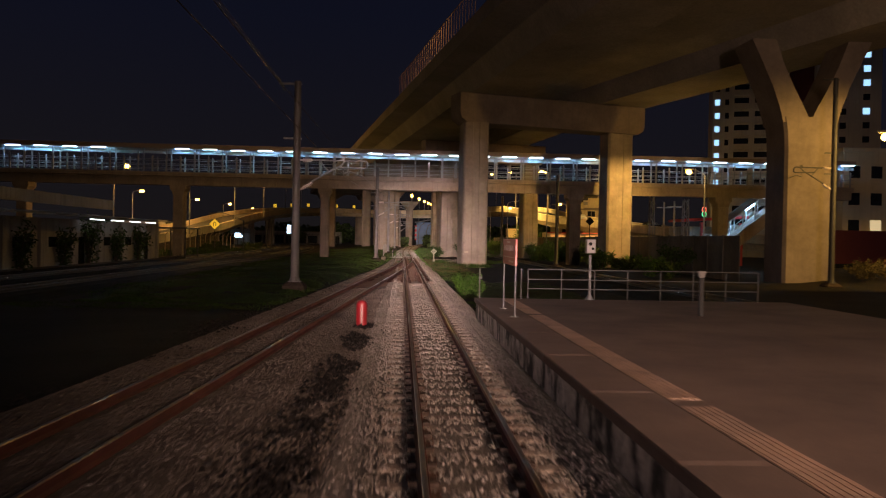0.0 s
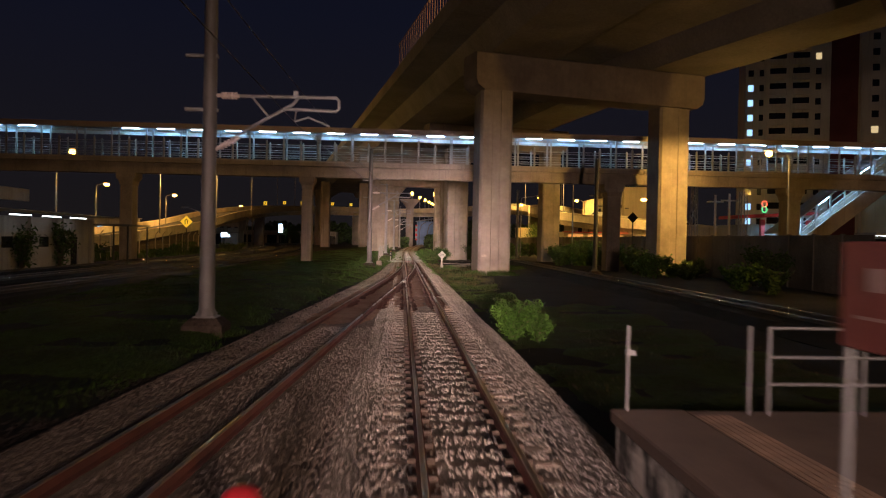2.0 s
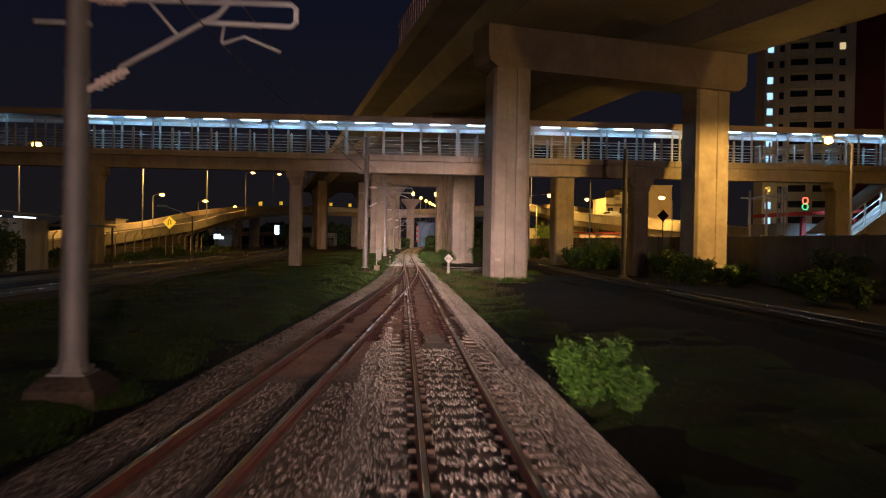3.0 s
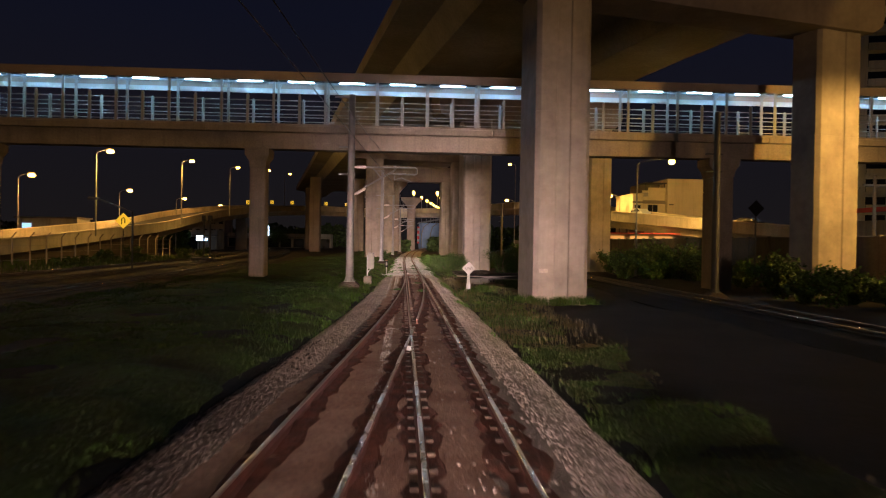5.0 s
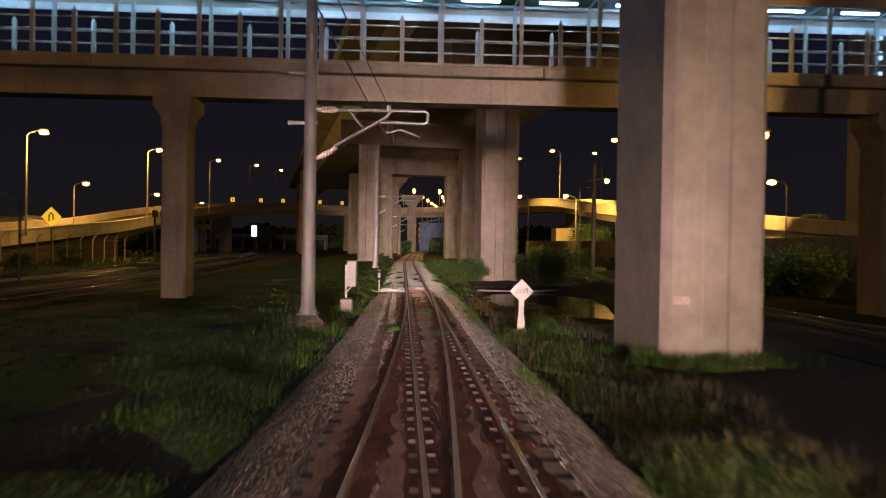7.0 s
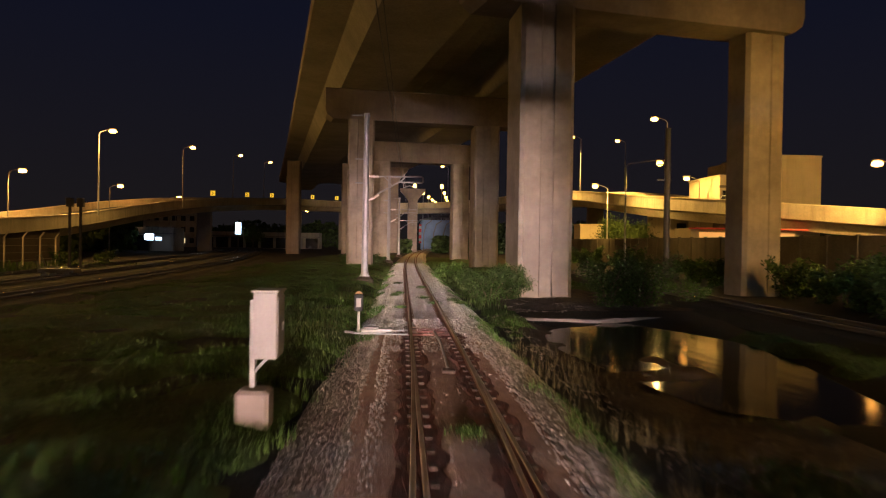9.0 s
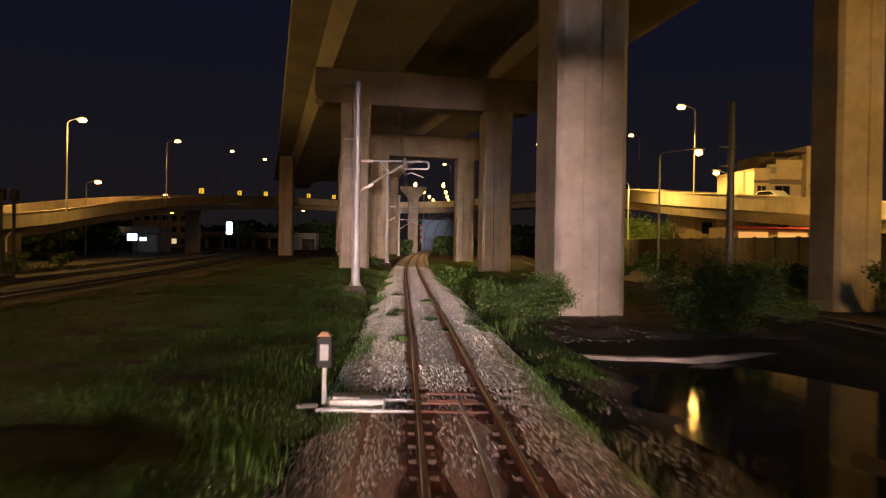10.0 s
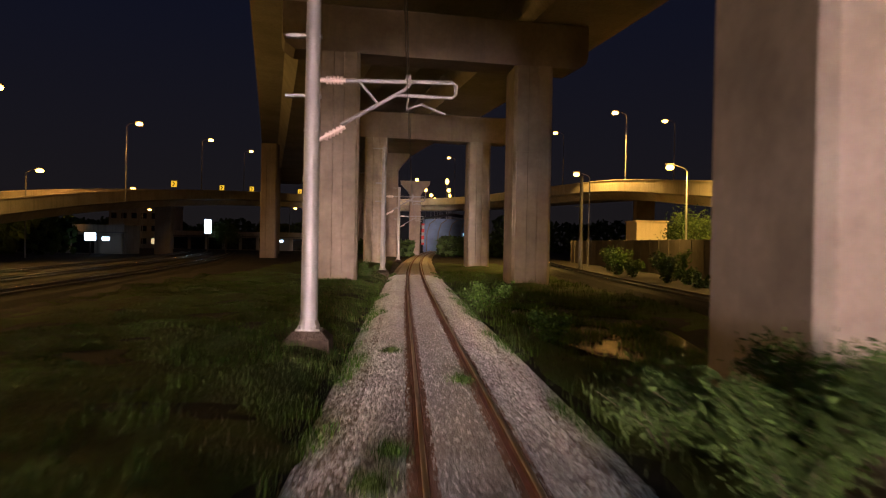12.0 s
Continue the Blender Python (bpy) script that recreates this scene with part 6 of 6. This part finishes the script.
for k, (xx, yy, hh, rr) in enumerate(((2.7, 113.4, 1.1, 0.8), (9.6, 108.8, 1.4, 1.3), (9.9, 111.8, 1.5, 1.3), (12.0, 110.5, 1.2, 1.2))):
    shrub(xx, yy, -0.45, rr, hh, 1500, leaf_mat if k % 2 else dark_leaf, "tangled green bush at the foot of a pier", 0.05)
for xx, yy in ((-1.05, 111.2), (-0.9, 112.4), (0.15, 109.7), (1.35, 108.6), (1.55, 107.3), (0.5, 106.9), (-1.0, 120.5), (0.3, 117), (-0.8, 104.9), (0.1, 87.0), (-0.95, 81.0), (0.2, 80.2)):
    n = 420
    a, d = rng.uniform(0, 6.28, n), np.abs(rng.normal(0, 0.14, n))
    blades("weed_tuft", xx + d * np.cos(a), yy + 1.6 * d * np.sin(a), np.full(n, -0.16), 0.11, 0.008, grass_mat, "small green weed tuft in the ballast", 0.9, "weeds")
for k in range(6):
    shrub(-25.0, 47.5 + 5.2 * k + random.uniform(-1, 1), -0.4, 0.7, random.uniform(2.8, 3.6), 900, dark_leaf, "dark creeper hanging on the shed wall", 0.14, 9, "creeper", "climbing plant")


def tree(x, y, r, h, label):
    t = thing("tree", x, y, -0.4, label, "tree", "trees under the flyover")
    s = Shape().tube([(0, 0, 0), (0.05, 0, h * 0.3), (0, 0.1, h * 0.6)], [0.13, 0.10, 0.06], 7)
    tips = []
    for k in range(9):
        a = 2 * math.pi * k / 9 + random.uniform(-0.3, 0.3)
        e = Vector((math.cos(a) * r * random.uniform(0.5, 0.95), math.sin(a) * r * random.uniform(0.5, 0.95), h * random.uniform(0.5, 0.95)))
        s.tube([(0, 0, h * 0.35), tuple(e * 0.55 + Vector((0, 0, h * 0.2))), tuple(e)], [0.06, 0.04, 0.015], 5)
        tips.append(tuple(e))
    part("trunk", s, bark_mat, t)
    n = 4200
    c = np.array(tips)[rng.integers(0, 9, n)] + rng.normal(0, 1, (n, 3)) * (0.27 * r, 0.27 * r, 0.13 * h)
    u = rng.normal(size=(n, 3))
    u /= np.linalg.norm(u, axis=1)[:, None]
    w = np.cross(u, rng.normal(size=(n, 3)))
    w /= np.linalg.norm(w, axis=1)[:, None]
    L = 0.12 * rng.uniform(0.6, 1.3, n)[:, None]
    v = np.stack([c - u * L, c + w * L * 0.5, c + u * L * 1.1, c - w * L * 0.5], 1).reshape(-1, 3)
    ob = new("crown", cloud_mesh("crown", v, np.arange(n)[:, None] * 4 + np.array([[0, 1, 2, 3]]), dark_leaf))
    ob.parent = t


def treeline(name, x0, x1, y, low, high, n, label):
    """A far, dark belt of crowns with an uneven top."""
    x = rng.uniform(x0, x1, n)
    top = np.array([low + (high - low) * (0.5 + 0.5 * noise.noise((a * 0.09, y * 0.1, 3.0)) + 0.25 * noise.noise((a * 0.4, y, 8.0))) for a in x])
    c = np.stack([x, y + rng.uniform(-5, 5, n), -0.4 + top * rng.uniform(0.02, 1, n) ** 0.8], -1)
    u = rng.normal(size=(n, 3))
    u /= np.linalg.norm(u, axis=1)[:, None]
    w = np.cross(u, rng.normal(size=(n, 3)))
    w /= np.linalg.norm(w, axis=1)[:, None]
    L = rng.uniform(0.5, 1.1, n)[:, None]
    v = np.stack([c - u * L, c + w * L * 0.6, c + u * L, c - w * L * 0.6], 1).reshape(-1, 3)
    return tagged(new(name, cloud_mesh(name, v, np.arange(n)[:, None] * 4 + np.array([[0, 1, 2, 3]]), dark_leaf)), label, "trees", kind="stuff")


treeline("far_trees", -190, -18, 330, 5, 10, 9000, "dark belt of trees beyond the shops under the flyover")
treeline("far_trees", 26, 190, 330, 6, 12, 9000, "dark belt of trees behind the houses")
treeline("line_end_scrub", 6.6, 24, 256, 2.2, 4.2, 1500, "dark scrub beyond the bend of the line")
treeline("line_end_scrub", -9, 1.2, 250, 1.8, 3.4, 900, "dark scrub beyond the bend of the line")
treeline("yard_trees", -80, -49, 215, 3, 6, 3000, "dark trees and hedges behind the ramp")
tree(-33.6, 247.0, 2.2, 5.2, "small tree lit by a shop sign under the flyover")
tree(27.5, 177.5, 2.0, 5.4, "small dark round-crowned tree beyond the boundary wall")
tree(29.6, 174.0, 1.9, 5.0, "small dark round-crowned tree beyond the boundary wall")

x, y = scatter_in(34000, -5.6, -1.8, 62, 150, lambda a, b: left_edge(a, b) > 0.1 and noise.noise((a * 0.8, b * 0.5, 40.0)) > 0.02)
blades("tall_weeds", x, y, heights(x, y), 0.24, 0.008, grass_mat, "taller clumps of weeds along the grassy edge", 0.6, "weeds")
for xx, yy, hh in ((30.6, 53.2, 1.0), (31.8, 54.0, 1.3), (33.0, 53.5, 0.9)):
    shrub(xx, yy, 0.1, 1.1, hh, 1300, dry_mat, "dry yellow-brown scrub on the spoil heap", 0.08)

x, y = scatter_in(16000, 3.2, 8.6, 119, 139, lambda a, b: noise.noise((a * 0.55, b * 0.3, 61.0)) > -0.02)
blades("water_weeds", x, y, np.full(len(x), -0.56), 0.24, 0.010, grass_mat, "sedge standing in the shallow puddle between the piers", 0.7, "weeds")
for cx, cy in ((5.0, 77.0), (6.2, 76.7), (7.4, 77.2), (4.8, 79.0), (2.6, 80.9), (3.2, 81.4)):
    n = 900
    a, d = rng.uniform(0, 6.28, n), np.abs(rng.normal(0, 0.45, n))
    gx, gy = cx + d * np.cos(a), cy - np.abs(d * np.sin(a)) * 0.7
    blades("pier_grass", gx, gy, heights(gx, gy), 0.38, 0.008, grass_mat, "dark rank grass round the foot of a pier", 0.6)

# ---- sleepers, clips and stones ----
concrete_sleeper = sleeper_mesh(2.0, 0.23, sleeper_mat, 0.035)
timber_sleeper = sleeper_mesh(2.3, 0.24, timber_mat, 0.0)
long_timber = sleeper_mesh(2.9, 0.24, timber_mat, 0.0)
clip_s = Shape()
for i in range(300):
    yy = -5.7 + 0.6 * i
    turnout = 47 < yy < 99
    me = concrete_sleeper if not turnout else (long_timber if yy < 74 else timber_sleeper)
    ob = part("sleeper", me, sleeper_mat, main_track)
    ob.matrix_basis = pose(track_x(yy) + (branch_x(yy) * 0.5 if turnout else 0), yy + random.uniform(-0.015, 0.015), random.uniform(-0.006, 0.004) + (-0.006 if yy > 99 else -0.028 if turnout else 0), 0, 0, random.uniform(-0.6, 0.6))
    for side in (-0.53, 0.53) if yy < 99 else ():
        for o in (-0.105, 0.105):
            x = track_x(yy) + side + o
            clip_s.box(x - 0.045, x + 0.045, yy - 0.06, yy + 0.06, -0.16, -0.105)
clips = part("rail_clips", clip_s, timber_mat, main_track)
tagged(clips, kind="stuff")
rest = Shape()
for i in range(90):
    yy = 174.3 + 0.6 * i
    rest.box(track_x(yy) - 1, track_x(yy) + 1, yy - 0.11, yy + 0.11, -0.3, -0.152)
tagged(part("far_sleepers", rest, sleeper_mat, main_track), kind="stuff")
for i in range(76):
    yy = -5.5 + 0.6 * i
    ob = part("sleeper", concrete_sleeper, sleeper_mat, branch_track)
    ob.matrix_basis = pose(branch_x(yy), yy, -0.047, 0, 0, random.uniform(-1, 1) + 3.7)


def stones(name, n, pick, size, label, material=None):
    """Broken stones: squashed eight-sided lumps."""
    x, y, z = pick(n)
    n = len(x)
    r = size * rng.uniform(0.5, 1.35, n)
    octa = np.array([(1, 0, 0), (-1, 0, 0), (0, 1, 0), (0, -1, 0), (0, 0, 1), (0, 0, -1)], float)
    v = octa[None] * rng.uniform(0.55, 1.25, (n, 6, 1)) + rng.normal(0, 0.18, (n, 6, 3))
    a = rng.uniform(0, 2 * np.pi, n)
    c, s = np.cos(a)[:, None], np.sin(a)[:, None]
    v = np.stack([v[..., 0] * c - v[..., 1] * s, v[..., 0] * s + v[..., 1] * c, v[..., 2] * 0.75], -1) * r[:, None, None]
    v += np.stack([x, y, z - r * 0.05], -1)[:, None]
    f = np.array([(0, 2, 4), (2, 1, 4), (1, 3, 4), (3, 0, 4), (2, 0, 5), (1, 2, 5), (3, 1, 5), (0, 3, 5)])
    faces = (np.arange(n)[:, None, None] * 6 + f[None]).reshape(-1, 3)
    return tagged(new(name, cloud_mesh(name, v.reshape(-1, 3), faces, material or stone_mat)), label, "ballast", kind="stuff")


def main_stones(n):
    y = -5 + 165 * rng.uniform(0, 1, n) ** 1.0
    u = rng.uniform(-2.0, 2.0, n)
    tx = np.where(y < 130, 0, 2.2e-4 * (y - 130) ** 2)
    ok = ~((np.abs(np.abs(u) - 0.53) < 0.11)) & ~((np.abs(u) < 0.86) & (np.abs(((y + 5.7 + 0.3) % 0.6) - 0.3) < 0.12) & (y < 47) & (rng.uniform(0, 1, n) < 0.93)) & ~((y > 44) & (y < 94) & (np.abs(u) < 1.0) & (rng.uniform(0, 1, n) < 0.965))
    y, u, tx = y[ok], u[ok], tx[ok]
    z = np.where(np.abs(u) < 1.5, np.where((y > 101) & (np.abs(u) < 1.35), -0.152, np.where((np.abs(u) < 1.2), -0.15, -0.185)), -0.185 - (np.abs(u) - 1.5) * 0.45)
    return u + tx, y, z


def old_stones(n):
    x, y, z = main_stones(n)
    ok = y < 96 + 9 * rng.uniform(0, 1, len(y))
    return x[ok], y[ok], z[ok]


def new_stones(n):
    x, y, z = main_stones(n)
    ok = y > 97 + 9 * rng.uniform(0, 1, len(y))
    return x[ok], y[ok], z[ok] + 0.01 * (y[ok] < 101)


stones("ballast_stones", 170000, old_stones, 0.027, "loose broken grey ballast stones")
stones("fresh_ballast_stones", 260000, new_stones, 0.027, "loose pale grey ballast stones", fresh_stone)


def side_stones(n):
    y = rng.uniform(-5, 96, n)
    c = np.array([branch_x(b) for b in y])
    u = rng.uniform(-2.2, 3.3, n)
    x = c + u
    ok = (x < -1.5) & (np.abs(np.abs(u) - 0.53) > 0.1) & ~((y > 40) & (np.abs(u) < 1.1))
    return x[ok], y[ok], np.full(ok.sum(), -0.182) - np.maximum(0, np.abs(u[ok] + 0.15) - 1.6) * 0.45


def oil_clods(n):
    y = rng.uniform(4, 25, n)
    x = -1.95 + 0.02 * (y - 15) + rng.normal(0, 0.2, n)
    ok = np.array([noise.noise((a * 1.2, b * 0.5, 3.0)) > -0.12 for a, b in zip(x, y)])
    return x[ok], y[ok], np.full(ok.sum(), -0.2)


stones("oily_clods", 3200, oil_clods, 0.055, "heap of oily black clods between the tracks", oily_mat)


def strip_stones(n):
    y = rng.uniform(-5, 44, n)
    x = rng.uniform(-3.2, -1.3, n)
    return x, y, np.full(n, -0.205)


stones("strip_stones", 26000, strip_stones, 0.028, "dusty stones trodden between the tracks", dusty_stone)
stones("branch_stones", 110000, side_stones, 0.027, "dusty loose stones round the branch track", dusty_stone)


def edge_clods(n):
    y = rng.uniform(0, 62, n)
    x = np.array([branch_x(b) for b in y]) - 2.35 + rng.normal(0, 0.38, n)
    ok = np.array([noise.noise((a * 0.9, b * 0.5, 55.0)) > -0.15 for a, b in zip(x, y)])
    x, y = x[ok], y[ok]
    u = np.abs(x - np.array([branch_x(b) for b in y]) + 0.15)
    return x, y, np.where(u < 1.6, -0.189, np.maximum(-0.189 - (u - 1.6) * 0.45, -0.43))


stones("edge_clods", 9000, edge_clods, 0.05, "dark earth clods creeping over the ballast edge", oily_mat)


def bank_stones(n):
    x, y = rng.uniform(2.3, 5.4, n), rng.uniform(82, 104, n)
    ok = rng.uniform(0, 1, n) < np.exp(-(x - 2.3) * 1.1)
    x, y = x[ok], y[ok]
    return x, y, heights(x, y) + 0.02


stones("bank_stones", 3200, bank_stones, 0.03, "scattered stones on the muddy bank", rubble_stone)


def flat_stones(n):
    x, y = rng.uniform(2.8, 9.5, n), rng.uniform(106.8, 114, n)
    ok = np.array([noise.noise((a * 0.9, b * 0.9, 14.0)) > 0.0 for a, b in zip(x, y)])
    return x[ok], y[ok], heights(x[ok], y[ok]) + 0.03


stones("mud_rubble", 2600, flat_stones, 0.04, "scattered rubble in the mud at the pier foot", rubble_stone)
